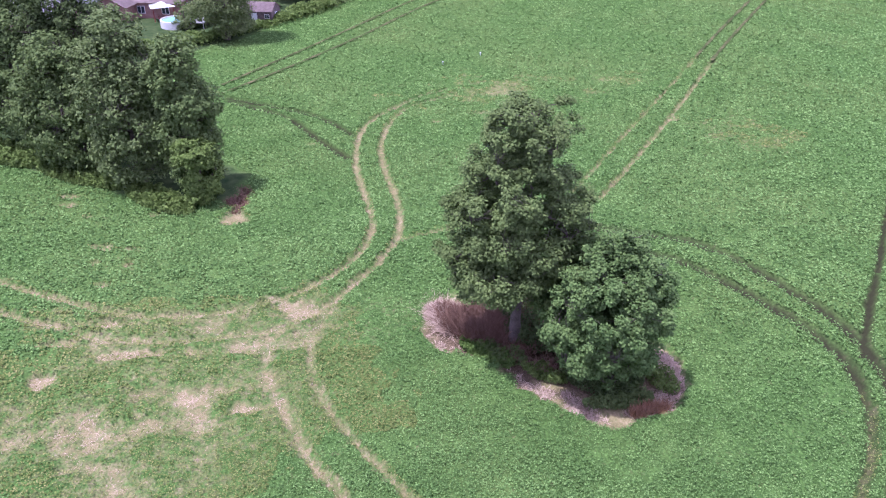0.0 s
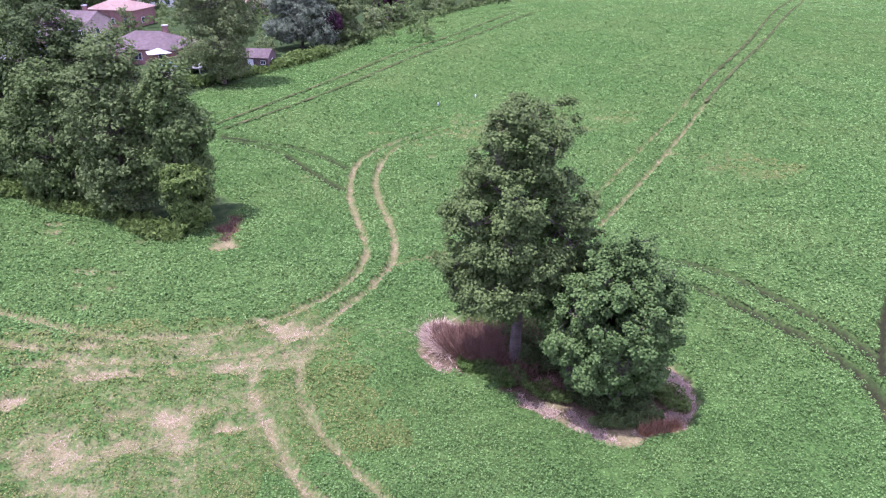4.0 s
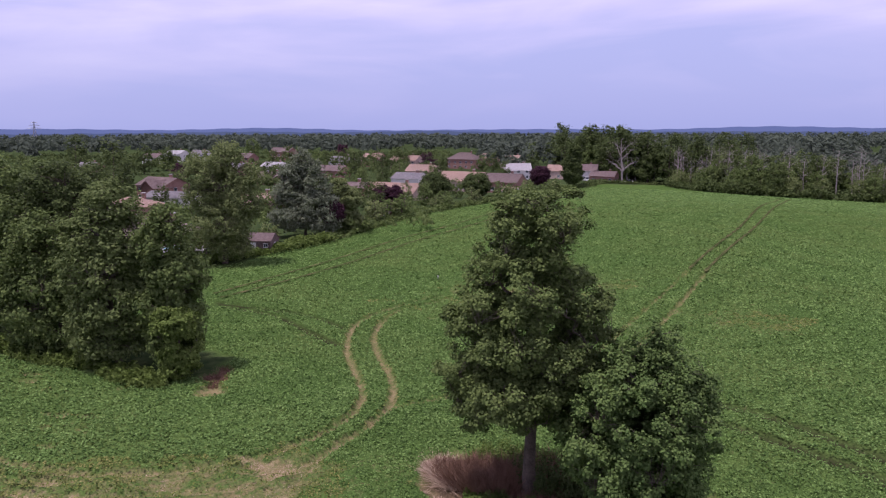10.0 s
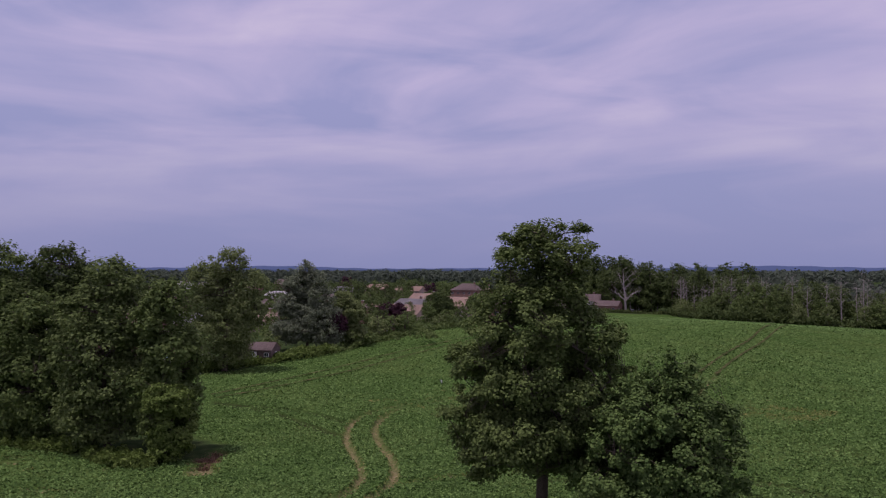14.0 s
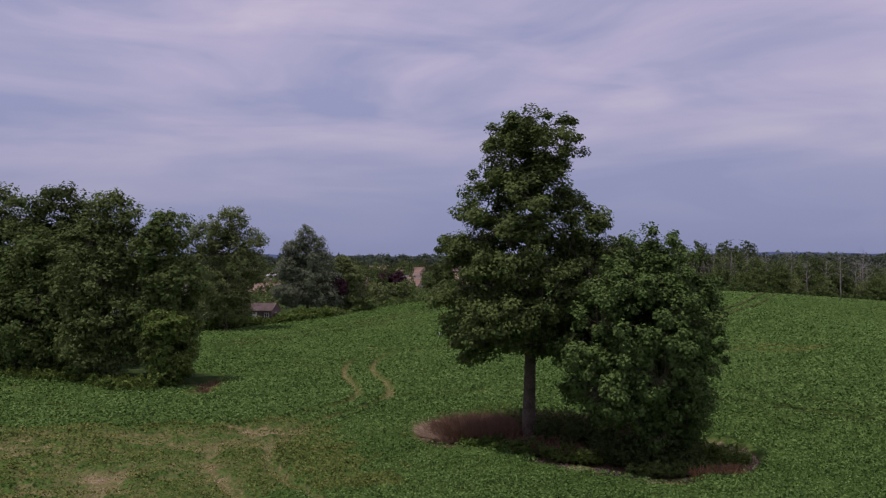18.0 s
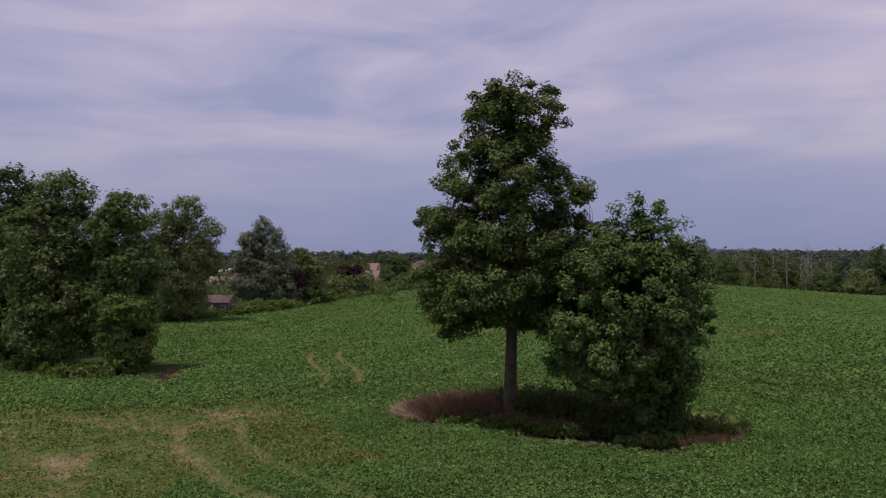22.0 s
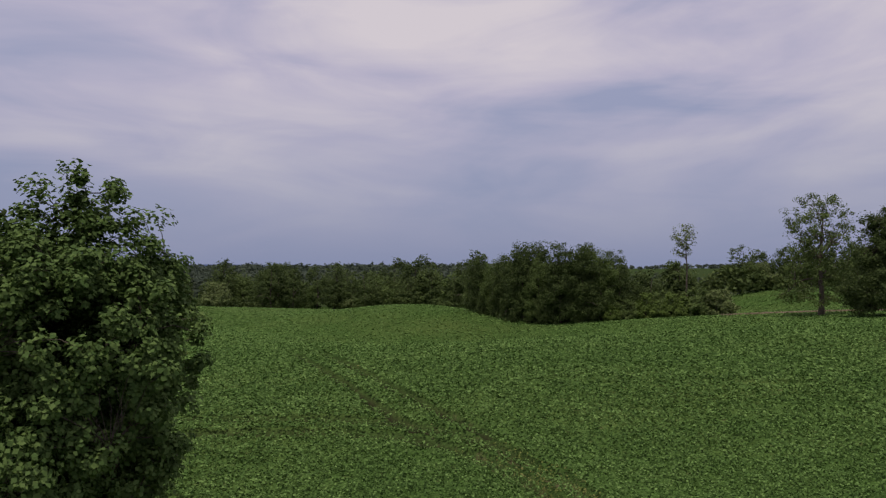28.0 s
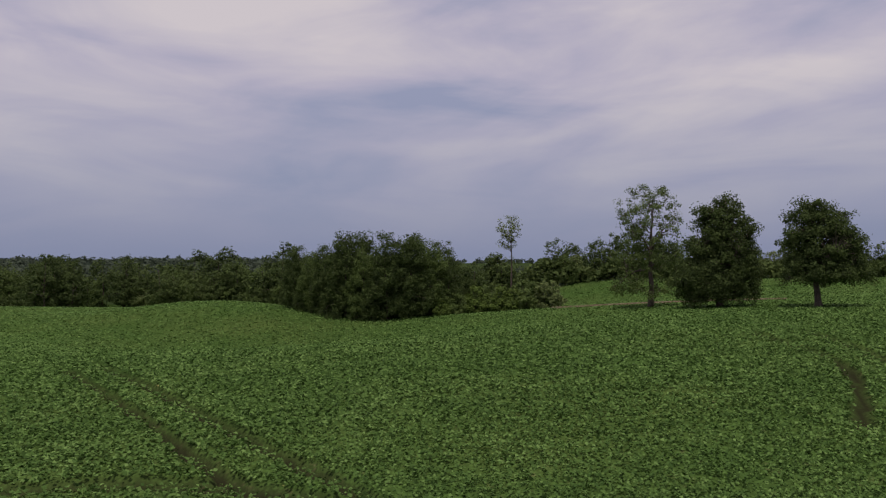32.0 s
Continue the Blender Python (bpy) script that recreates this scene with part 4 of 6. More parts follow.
# ---- woods ----
def wood_tree(kind, seed, h, w, mat, n, per, leaf, label, bark=None):
    return tree(kind, 0, 0, h, 0.3, [(0, 0, h * 0.68, w * 0.42, w * 0.42, h * 0.3), (w * 0.12, 0, h * 0.42, w * 0.5, w * 0.5, h * 0.28), (-w * 0.1, 0, h * 0.22, w * 0.44, w * 0.44, h * 0.16)],
                n, per, leaf, mat, label, seed, bark=bark, spread=w * 0.12, limbs=5, twigs=False, category="tree", sides=(5, 3, 3), tri=True)


protos = [wood_tree("wood_tree", 101, 15, 9, M_WOODS, 150, 24, 0.45, "leafy woodland tree at the edge of the field"),
          wood_tree("wood_tree", 102, 17, 10, M_DARK, 150, 24, 0.47, "tall dark woodland tree"),
          wood_tree("wood_tree", 103, 12, 9, M_MID, 150, 24, 0.43, "rounded mid-green woodland tree"),
          wood_tree("wood_tree", 104, 14, 8, M_LIME, 150, 24, 0.43, "yellowish green woodland tree"),
          wood_tree("wood_tree", 105, 9, 8, M_WILLOW, 130, 22, 0.38, "low greyish woodland tree")]
maroon_proto = wood_tree("maroon_garden_tree", 107, 9, 8, M_MAROON, 120, 16, 0.50, "dark maroon garden tree between the houses")
bare_proto = tree("bare_wood_tree", 0, 0, 17, 0.22, [(0, 0, 11, 2.8, 2.8, 6)], 80, 0, 0, M_DARK, "bare grey standing dead tree in the woods", 106, bark=M_DEADWOOD, limbs=14, sides=(4, 3, 3))
S0, S1, S2, S3 = [wood_tree("suburban_tree", 140 + i, h, w, m, 120, 15, q, lb) for i, (h, w, m, q, lb) in enumerate((
    (15, 9, M_WOODS, 0.56, "leafy street tree between the houses"), (16, 10, M_DARK, 0.60, "dark green street tree between the houses"), (12, 9, M_MID, 0.54, "rounded green garden tree"), (14, 8, M_LIME, 0.52, "yellowish green garden tree")))]
G0, G1 = [wood_tree("garden_shrub", 150 + i, 4.5, 4.2, m, 70, 14, 0.30, "leafy shrub along the garden fences") for i, m in enumerate((M_WILLOW, M_MID))]
used = set()


def plant(proto, x, y, s=1.0, turn=0.0, group="woodland trees"):
    m = pose(x, y, at(x, y) - 0.2, 0, 0, turn) @ Matrix.Diagonal((s, s, s, 1))
    if proto not in used:
        used.add(proto)
        proto.matrix_world = m
        tagged(proto, group=group)
        return proto
    ob = copy_thing(proto, Matrix.Identity(4))
    ob.matrix_world = m
    return ob


def strip(pts, n, depth, seed, kinds, s0=0.8, s1=1.25, group="woodland trees"):
    rng = np.random.default_rng(seed)
    line = smooth_line(pts, 2.0)
    for i in range(n):
        q = line[int(rng.uniform(0, len(line) - 1))]
        plant(kinds[int(rng.integers(len(kinds)))], q[0] + rng.uniform(-0.3, 1) * depth[0], q[1] + rng.uniform(-0.3, 1) * depth[1],
              rng.uniform(s0, s1), rng.uniform(0, 360), group)


P0, P1, P2, P3, P4 = protos
# the wood along the far right of the field
strip([(66, 420), (90, 412), (104, 396), (122, 398), (134, 376), (136, 350)], 38, (24, 36), 1, [P0, P1, P2, P1], 1.5, 1.95)
strip([(136, 350), (140, 318), (160, 306), (185, 302), (215, 292), (235, 262)], 40, (26, 34), 21, [P0, P1, P2, P0, P3], 1.0, 1.5)
strip([(126, 372), (130, 340), (136, 312), (158, 300), (185, 296)], 30, (9, 9), 2, [bare_proto], 1.0, 1.5, "standing dead trees")
strip([(98, 392), (112, 398), (124, 392)], 8, (8, 14), 3, [bare_proto], 1.3, 1.8, "standing dead trees")
strip([(124, 366), (127, 335), (133, 305), (155, 292), (180, 286)], 24, (4, 4), 4, [P4, P2], 0.8, 1.1)
# the wood behind the swell
strip([(240, 255), (236, 215), (230, 180), (215, 150), (195, 125)], 40, (18, 14), 5, [P0, P1, P2, P0, P2], 0.9, 1.55)
strip([(236, 262), (230, 222), (224, 186), (208, 154), (190, 130), (176, 116)], 34, (8, 6), 18, [P0, P2, P4, P1], 0.6, 1.05)
strip([(176, 232), (190, 222), (206, 208), (218, 192)], 14, (12, 10), 22, [P0, P1, P2, P0], 0.8, 1.2)
strip([(205, 300), (222, 280), (240, 262)], 14, (6, 6), 20, [P0, P1, P2], 0.8, 1.3)
strip([(205, 135), (190, 120), (180, 112)], 5, (8, 8), 6, [bare_proto], 0.8, 1.0, "standing dead trees")
# the dark clump at the field's hollow
thicket = [tree("thicket_tree", 0, 0, 13.5, 0.24, tiers([(12.6, 0.2, 0, 1.7, 0.8, 0.8), (11.0, 0, 0.2, 2.7, 1.0, 0.9), (9.2, -0.2, 0, 3.2, 1.1, 1.0), (7.3, 0, -0.2, 3.6, 1.2, 1.0), (5.4, 0, 0, 3.8, 1.2, 1.0), (3.5, 0, 0, 3.9, 1.2, 1.0), (1.7, 0, 0, 3.7, 1.1, 0.9)], sd, 0.8),
                600, 32, 0.21, mt, "dense thicket tree leafy down to the ground", sd, spread=0.72, shell=0.25, up=0.4, loose=0.8, limbs=10, twigs=False, sides=(6, 4, 3), tri=True) for mt, sd in ((M_DARK, 131), (M_MID, 132), (M_DARK, 133))]
bushes = [tree("thicket_bush", 0, 0, 5.0, 0.1, [(0, 0, 3.0, 2.2, 2.2, 1.8), (0.6, 0, 1.4, 2.4, 2.4, 1.4), (-0.8, 0, 1.6, 2.2, 2.2, 1.4)], 110, 44, 0.26, mt,
               "rounded bush at the edge of the thicket", sd, spread=0.6, limbs=4, twigs=False, sides=(5, 3, 3), tri=True, stems=3, category="bush") for mt, sd in ((M_VINE, 134), (M_MID, 135), (M_WILLOW, 136))]
for k, x, y, s in ((0, 120, 96, 0.9), (1, 118, 91.5, 0.98), (0, 116, 87, 0.97), (2, 114, 82.5, 1.02), (1, 112.5, 78, 1.07), (0, 112.5, 74, 1.08), (2, 115, 71, 1.07), (1, 118, 69, 1.05), (0, 121, 67, 0.97),
                   (2, 124, 64.5, 0.6), (0, 122, 88, 1.0), (2, 119, 82, 1.05), (1, 118, 77, 1.1), (2, 121, 73, 1.12), (0, 125, 70, 1.05), (1, 113.5, 71.5, 0.5), (2, 111, 76, 0.5), (0, 113, 80, 0.5), (2, 117, 92.5, 0.45)):
    plant(thicket[k], x, y, s * (0.76 + 0.30 * ((x * 7.3 + y * 3.1) % 1)), x * 31 + y * 17, "thicket trees")
for k, x, y, s in ((1, 119.5, 65.0, 0.8), (0, 121.6, 62.2, 0.95), (1, 124.5, 61, 1.1), (0, 123.6, 58.6, 0.9), (1, 126.4, 55.6, 1.12), (0, 125.2, 57.2, 0.8), (2, 126.8, 51.6, 1.02), (1, 128.5, 53.4, 0.9), (0, 116.5, 66.5, 0.6)):
    plant(bushes[k], x, y, s, x * 31 + y * 17, "thicket bushes")
# the far side of the right-hand field
strip([(180, 94), (193, 56), (205, 20), (213, -14), (218, -52)], 50, (12, 4), 9, [P0, P1, P2, P4], 0.6, 0.95)
strip([(148, 82), (157, 73), (165, 66)], 9, (6, 6), 19, [P1, P0], 0.7, 0.9)
plant(bushes[2], 126, 190, 1.6, 30, "thicket bushes")
# gardens and streets behind the border
for proto, x, y, s in ((S2, -20, 163, 0.7), (S0, -13, 176, 0.62), (S1, -26, 168, 0.6), (S2, -2, 196, 0.6), (S0, -30, 186, 0.7), (S1, -17, 196, 0.6), (S3, -7, 203, 0.5), (S2, 8, 232, 0.55)):
    plant(proto, x, y, s, x * 11, "suburban trees")
strip([(-46, 122), (-40, 128), (-33, 136), (-27, 143)], 9, (-4, 3), 10, [G0, G1], 0.7, 1.3, "garden shrubs")
strip([(-14, 160), (-8, 172), (0, 186), (8, 197), (18, 208), (28, 228), (40, 250), (52, 285)], 30, (-4, 3), 11, [G0, G1], 0.7, 1.3, "garden shrubs")
strip([(-76, 98), (-92, 120), (-106, 138), (-122, 160)], 24, (-26, 12), 12, [S0, S1, S2, S3], 0.9, 1.15, "suburban trees")
strip([(-120, 330), (-70, 320), (-25, 335), (20, 345), (50, 360)], 8, (10, 50), 15, [S0, S2, S3, S1], 0.55, 0.85, "suburban trees")
strip([(-190, 300), (-140, 260), (-110, 230), (-115, 200)], 22, (-20, 40), 16, [S0, S2, S1], 0.7, 1.0, "suburban trees")
strip([(-160, 440), (-90, 450), (-30, 435), (30, 440), (70, 450)], 22, (10, 60), 17, [S0, S2, S1, S1], 0.8, 1.1, "suburban trees")
strip([(-122, 178), (-108, 188), (-96, 200), (-88, 208)], 13, (-8, 10), 13, [S1, S1, S0], 0.75, 1.0, "suburban trees")
strip([(-60, 184), (-50, 180), (-40, 190), (-32, 205)], 7, (-4, 10), 14, [S0, S2, S2], 0.45, 0.65, "suburban trees")
plant(S3, -61.0, 152.0, 0.60, 40, "suburban trees")
plant(S2, -64.5, 155.0, 0.45, 70, "suburban trees")


for proto, x, y, s in ((S2, -28.2, 306, 0.8), (S1, -20.8, 322, 0.62), (S3, -13.6, 321, 0.95), (maroon_proto, -1.9, 459, 1.3), (maroon_proto, -69.8, 590, 1.5), (S2, -145.8, 610, 1.5),
                       (S2, 6.6, 491, 1.0), (S0, 69.8, 506, 1.2), (S1, -101.8, 238, 1.35), (S2, -118, 222, 1.3), (S1, -72, 197, 0.55), (maroon_proto, -126, 373, 1.0), (S2, -160.7, 452, 1.0), (S1, -160, 415, 1.1), (S0, -196, 412, 1.5)):
    plant(proto, x, y, s, x * 7, "suburban trees")


def far_wood(name, seed, n, region, size, quads, leaf, label, mat=None):
    """Many far trees as one canopy of leaf clumps."""
    rng = np.random.default_rng(seed)
    x, y = region(rng, n)
    h = size * rng.uniform(0.7, 1.3, n)
    tid = np.repeat(np.arange(n), quads)
    k = len(tid)
    d = rng.normal(size=(k, 3)); d /= np.linalg.norm(d, axis=1)[:, None]
    d[:, 2] = np.abs(d[:, 2]) * 1.1 - 0.25
    r = rng.uniform(0.7, 1.0, k)[:, None] * (1 + 0.22 * np.sin(d[:, :1] * 5 + tid[:, None]) * np.cos(d[:, 1:2] * 6 + tid[:, None] * 2))
    hh = h[tid][:, None]
    pos = np.column_stack([x[tid], y[tid], land(x[tid], y[tid])]) + d * r * hh * np.array([0.42, 0.42, 0.45]) + np.array([0, 0, 0.5]) * hh
    nrm = d * 0.8 + rng.normal(size=(k, 3)) * 0.5 + np.array([0, 0, 0.4]); nrm /= np.linalg.norm(nrm, axis=1)[:, None]
    v, f = leaf_tris(pos, leaf, nrm, rng)
    tagged(raw(name, v, f, mat or M_HAZEWOODS), label, "woods", kind="stuff")


def fan(rng, n, r0, r1, a0, a1):
    a, r = np.radians(rng.uniform(a0, a1, n)), np.sqrt(rng.uniform(r0 ** 2, r1 ** 2, n))
    return np.sin(a) * r, np.cos(a) * r


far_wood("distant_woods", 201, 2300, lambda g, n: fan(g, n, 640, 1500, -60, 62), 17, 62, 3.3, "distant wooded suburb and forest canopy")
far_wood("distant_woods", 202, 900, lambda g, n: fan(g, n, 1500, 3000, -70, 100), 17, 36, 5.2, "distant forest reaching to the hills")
far_wood("suburb_canopy", 203, 330, lambda g, n: fan(g, n, 300, 680, -44, 2), 7.6, 100, 1.05, "treetops between the far suburban houses", M_WOODS)
far_wood("suburb_shrubs", 206, 620, lambda g, n: fan(g, n, 190, 640, -44, 8), 3.8, 44, 0.85, "garden shrubs and hedges between the houses", M_WOODS)
far_wood("garden_shrubs", 207, 230, lambda g, n: fan(g, n, 150, 275, -21, 1), 3.4, 70, 0.48, "clipped shrubs and small trees in the gardens", M_MID)
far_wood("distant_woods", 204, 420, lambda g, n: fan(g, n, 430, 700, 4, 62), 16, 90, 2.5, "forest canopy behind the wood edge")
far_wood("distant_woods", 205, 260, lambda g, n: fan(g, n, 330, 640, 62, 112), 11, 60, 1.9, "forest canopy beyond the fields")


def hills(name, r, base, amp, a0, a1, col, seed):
    """A far ridge of wooded hills, distance haze put into its blue colour and faint glow."""
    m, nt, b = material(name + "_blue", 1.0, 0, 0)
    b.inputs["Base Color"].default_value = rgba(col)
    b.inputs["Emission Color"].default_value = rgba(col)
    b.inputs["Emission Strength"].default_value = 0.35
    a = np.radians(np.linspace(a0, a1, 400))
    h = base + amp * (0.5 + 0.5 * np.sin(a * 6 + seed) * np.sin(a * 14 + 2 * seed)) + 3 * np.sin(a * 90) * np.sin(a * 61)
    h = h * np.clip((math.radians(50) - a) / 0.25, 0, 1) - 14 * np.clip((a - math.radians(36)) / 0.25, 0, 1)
    v, f = [], []
    n = len(a)
    for k, (rr, z) in enumerate(((r, -12), (r + 150, None), (r + 500, -12))):
        zz = np.full(n, z) if z is not None else h
        v.append(np.column_stack([np.sin(a) * rr, np.cos(a) * rr, zz]))
    i = np.arange(n - 1)
    for k in range(2):
        f.append(np.stack([k * n + i, k * n + i + 1, (k + 1) * n + i + 1, (k + 1) * n + i], 1))
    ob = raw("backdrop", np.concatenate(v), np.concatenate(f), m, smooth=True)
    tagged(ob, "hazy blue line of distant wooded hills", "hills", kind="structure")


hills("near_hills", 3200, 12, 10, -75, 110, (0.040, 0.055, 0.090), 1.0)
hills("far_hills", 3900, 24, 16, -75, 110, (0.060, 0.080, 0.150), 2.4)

# ---- houses ----
M_BRICK = varied("red_brick", (0.20, 0.105, 0.085), (0.32, 0.185, 0.155), 1.2, 0.9, 0.3)
M_BRICKTAN = varied("tan_brick", (0.38, 0.28, 0.23), (0.52, 0.40, 0.34), 1.2, 0.9, 0.3)
M_SIDING = varied("pale_siding", (0.56, 0.53, 0.50), (0.72, 0.69, 0.66), 0.8, 0.6, 0.1)
M_ROOFBROWN = varied("brown_shingles", (0.19, 0.135, 0.125), (0.31, 0.235, 0.225), 1.5, 0.95, 0.4)
M_ROOFORANGE = varied("salmon_shingles", (0.40, 0.27, 0.215), (0.54, 0.385, 0.32), 1.5, 0.95, 0.4)
M_ROOFGREY = varied("grey_shingles", (0.21, 0.19, 0.20), (0.36, 0.33, 0.34), 1.5, 0.95, 0.4)
M_ROOFPALE = varied("pale_roof", (0.48, 0.45, 0.46), (0.64, 0.61, 0.62), 1.5, 0.8, 0.3)
M_WHITE = varied("white_paint", (0.70, 0.69, 0.67), (0.82, 0.81, 0.80), 2, 0.5, 0.05)
M_GLASS = material("window_glass", 0.08, 0.0, 0.8)[0]
M_GLASS.node_tree.nodes["Principled BSDF"].inputs["Base Color"].default_value = (0.03, 0.04, 0.05, 1)
M_SHUTTER = varied("dark_shutter", (0.03, 0.025, 0.03), (0.06, 0.05, 0.055), 3, 0.6, 0.1)
M_REDWOOD = varied("red_stained_wood", (0.16, 0.030, 0.025), (0.30, 0.075, 0.06), 2, 0.8, 0.4)
M_SHEDWALL = varied("weathered_boards", (0.090, 0.062, 0.056), (0.190, 0.140, 0.130), 2, 0.9, 0.4)
M_ASPHALT = varied("asphalt", (0.10, 0.10, 0.105), (0.20, 0.20, 0.205), 0.5, 0.95, 0.4)
M_CONCRETE = varied("pale_concrete", (0.42, 0.39, 0.37), (0.58, 0.55, 0.52), 0.6, 0.9, 0.2)
M_LAWN = varied("mown_lawn", (0.05, 0.12, 0.02), (0.11, 0.22, 0.045), 0.8, 0.9, 0.5)
M_METAL = varied("grey_metal", (0.25, 0.25, 0.26), (0.42, 0.42, 0.43), 3, 0.4, 0.05, metal=0.8)
M_RUBBER = varied("tyre_rubber", (0.012, 0.012, 0.012), (0.03, 0.03, 0.03), 5, 0.8, 0.2)
M_CARSILVER = varied("silver_car_paint", (0.38, 0.40, 0.42), (0.46, 0.48, 0.50), 2, 0.25, 0.0, metal=0.5, spec=0.5)
M_WATER = material("pool_water", 0.05, 0.0, 0.5)[0]
M_WATER.node_tree.nodes["Principled BSDF"].inputs["Base Color"].default_value = (0.24, 0.43, 0.46, 1)


def window(parent, x, y, z, w, h, face, shutters=False):
    """A framed window with its pane on a wall whose outside looks along face (+-1 on y, +-2 on x)."""
    k = 1 if face > 0 else -1
    bm = bmesh.new()
    if abs(face) == 1:
        fr = part("window", box(bm, x - w / 2 - 0.08, x + w / 2 + 0.08, y - 0.05, y + 0.05, z - h / 2 - 0.08, z + h / 2 + 0.08), M_WHITE, parent)
        part("pane", box(bmesh.new(), x - w / 2, x - 0.04, y + k * 0.03, y + k * 0.065, z - h / 2, z + h / 2), M_GLASS, fr)
        part("pane", box(bmesh.new(), x + 0.04, x + w / 2, y + k * 0.03, y + k * 0.065, z - h / 2, z + h / 2), M_GLASS, fr)
        if shutters:
            for s in (-1, 1):
                part("shutter", box(bmesh.new(), x + s * (w / 2 + 0.3) - 0.2, x + s * (w / 2 + 0.3) + 0.2, y, y + k * 0.06, z - h / 2 - 0.05, z + h / 2 + 0.05), M_SHUTTER, parent)
    else:
        fr = part("window", box(bm, x - 0.05, x + 0.05, y - w / 2 - 0.08, y + w / 2 + 0.08, z - h / 2 - 0.08, z + h / 2 + 0.08), M_WHITE, parent)
        part("pane", box(bmesh.new(), x + k * 0.03, x + k * 0.065, y - w / 2, y + w / 2, z - h / 2, z + h / 2), M_GLASS, fr)


def gable_walls(w, d, h, rise, gable):
    bm = bmesh.new()
    X, Y = w / 2, d / 2
    lo = [bm.verts.new(p) for p in ((-X, -Y, -0.8), (X, -Y, -0.8), (X, Y, -0.8), (-X, Y, -0.8))]
    hi = [bm.verts.new(p) for p in ((-X, -Y, h), (X, -Y, h), (X, Y, h), (-X, Y, h))]
    bm.faces.new((lo[0], lo[1], hi[1], hi[0])); bm.faces.new((lo[2], lo[3], hi[3], hi[2]))
    if gable:
        a, b = bm.verts.new((-X, 0, h + rise)), bm.verts.new((X, 0, h + rise))
        bm.faces.new((lo[1], lo[2], hi[2], b, hi[1])); bm.faces.new((lo[3], lo[0], hi[0], a, hi[3]))
    else:
        bm.faces.new((lo[1], lo[2], hi[2], hi[1])); bm.faces.new((lo[3], lo[0], hi[0], hi[3]))
    return bm


def roof_mesh(w, d, h, rise, gable, over=0.5, thick=0.16):
    bm = bmesh.new()
    X, Y = w / 2 + over * (0.7 if gable else 1), d / 2 + over
    e = h - rise * over / (d / 2)
    rx = X if gable else max(X - d / 2 - over, 0.4)
    c = [bm.verts.new(p) for p in ((-X, -Y, e), (X, -Y, e), (X, Y, e), (-X, Y, e))]
    a, b = bm.verts.new((-rx, 0, h + rise)), bm.verts.new((rx, 0, h + rise))
    fs = [bm.faces.new((c[0], c[1], b, a)), bm.faces.new((c[2], c[3], a, b))]
    if not gable:
        fs += [bm.faces.new((c[1], c[2], b)), bm.faces.new((c[3], c[0], a))]
    g = bmesh.ops.solidify(bm, geom=fs, thickness=-thick)
    for v in bm.verts:
        v.co.z += 0.03
    return bm


def house(name, x, y, rz, w, d, h, rise, wall, roof, label, gable=True, chimney=True, wing=None, storeys=1, porch=False, garage=False, shutters=False, group="suburban houses"):
    root = empty(name, x, y, at(x, y), rz, label, "house", group)
    part("wall", gable_walls(w, d, h, rise, gable), wall, root)
    part("roof", roof_mesh(w, d, h, rise, gable), roof, root)
    if wing:
        wx, wd, ww, wh, wr = wing
        bm = gable_walls(wd, ww, wh, wr, True)
        bmesh.ops.transform(bm, matrix=pose(wx, -d / 2 - wd / 2 + 1.2, 0, 0, 0, 90), verts=bm.verts)
        part("wall", bm, wall, root, "projecting wing")
        bm = roof_mesh(wd + 3.0, ww, wh, wr, True)
        bmesh.ops.transform(bm, matrix=pose(wx, -d / 2 - wd / 2 + 2.4, 0, 0, 0, 90), verts=bm.verts)
        part("roof", bm, roof, root)
        window(root, wx, -d / 2 - wd + 1.2, wh * 0.5, ww * 0.4, 1.2, -1, shutters)
    for s in range(storeys):
        z = 1.5 + 2.7 * s
        if z + 0.7 > h:
            break
        n = max(2, int(w / 3.6))
        for i in range(n):
            xx = -w / 2 + (i + 0.5) * w / n
            if not (wing and abs(xx - wing[0]) < wing[2] / 2 + 0.6):
                if garage and i == n - 1 and s == 0:
                    gd = part("garage_door", box(bmesh.new(), xx - 1.3, xx + 1.3, -d / 2 - 0.05, -d / 2 + 0.05, 0, 2.2), M_WHITE, root)
                    for q in range(1, 4):
                        part("panel", box(bmesh.new(), xx - 1.2, xx + 1.2, -d / 2 - 0.08, -d / 2 - 0.045, q * 0.55 - 0.46, q * 0.55 - 0.02), M_WHITE, gd)
                else:
                    window(root, xx, -d / 2, z, 1.3, 1.15, -1, shutters)
            if not (i == 0 and s == 0):
                window(root, xx, d / 2, z, 1.2, 1.1, 1)
        window(root, -w / 2, 0.8, z, 1.1, 1.1, -2)
        window(root, w / 2, -0.8, z, 1.1, 1.1, 2)
    part("door", box(bmesh.new(), -w / 2 + 1.0, -w / 2 + 1.95, d / 2 - 0.05, d / 2 + 0.06, 0, 2.05), M_SHUTTER, root)
    if chimney:
        ch = part("chimney", box(bmesh.new(), w * 0.22 - 0.4, w * 0.22 + 0.4, 0.5, 1.2, h, h + rise + 0.9), M_BRICK, root)
        part("chimney_cap", box(bmesh.new(), w * 0.22 - 0.48, w * 0.22 + 0.48, 0.42, 1.28, h + rise + 0.9, h + rise + 1.05), M_CONCRETE, ch)
    return root


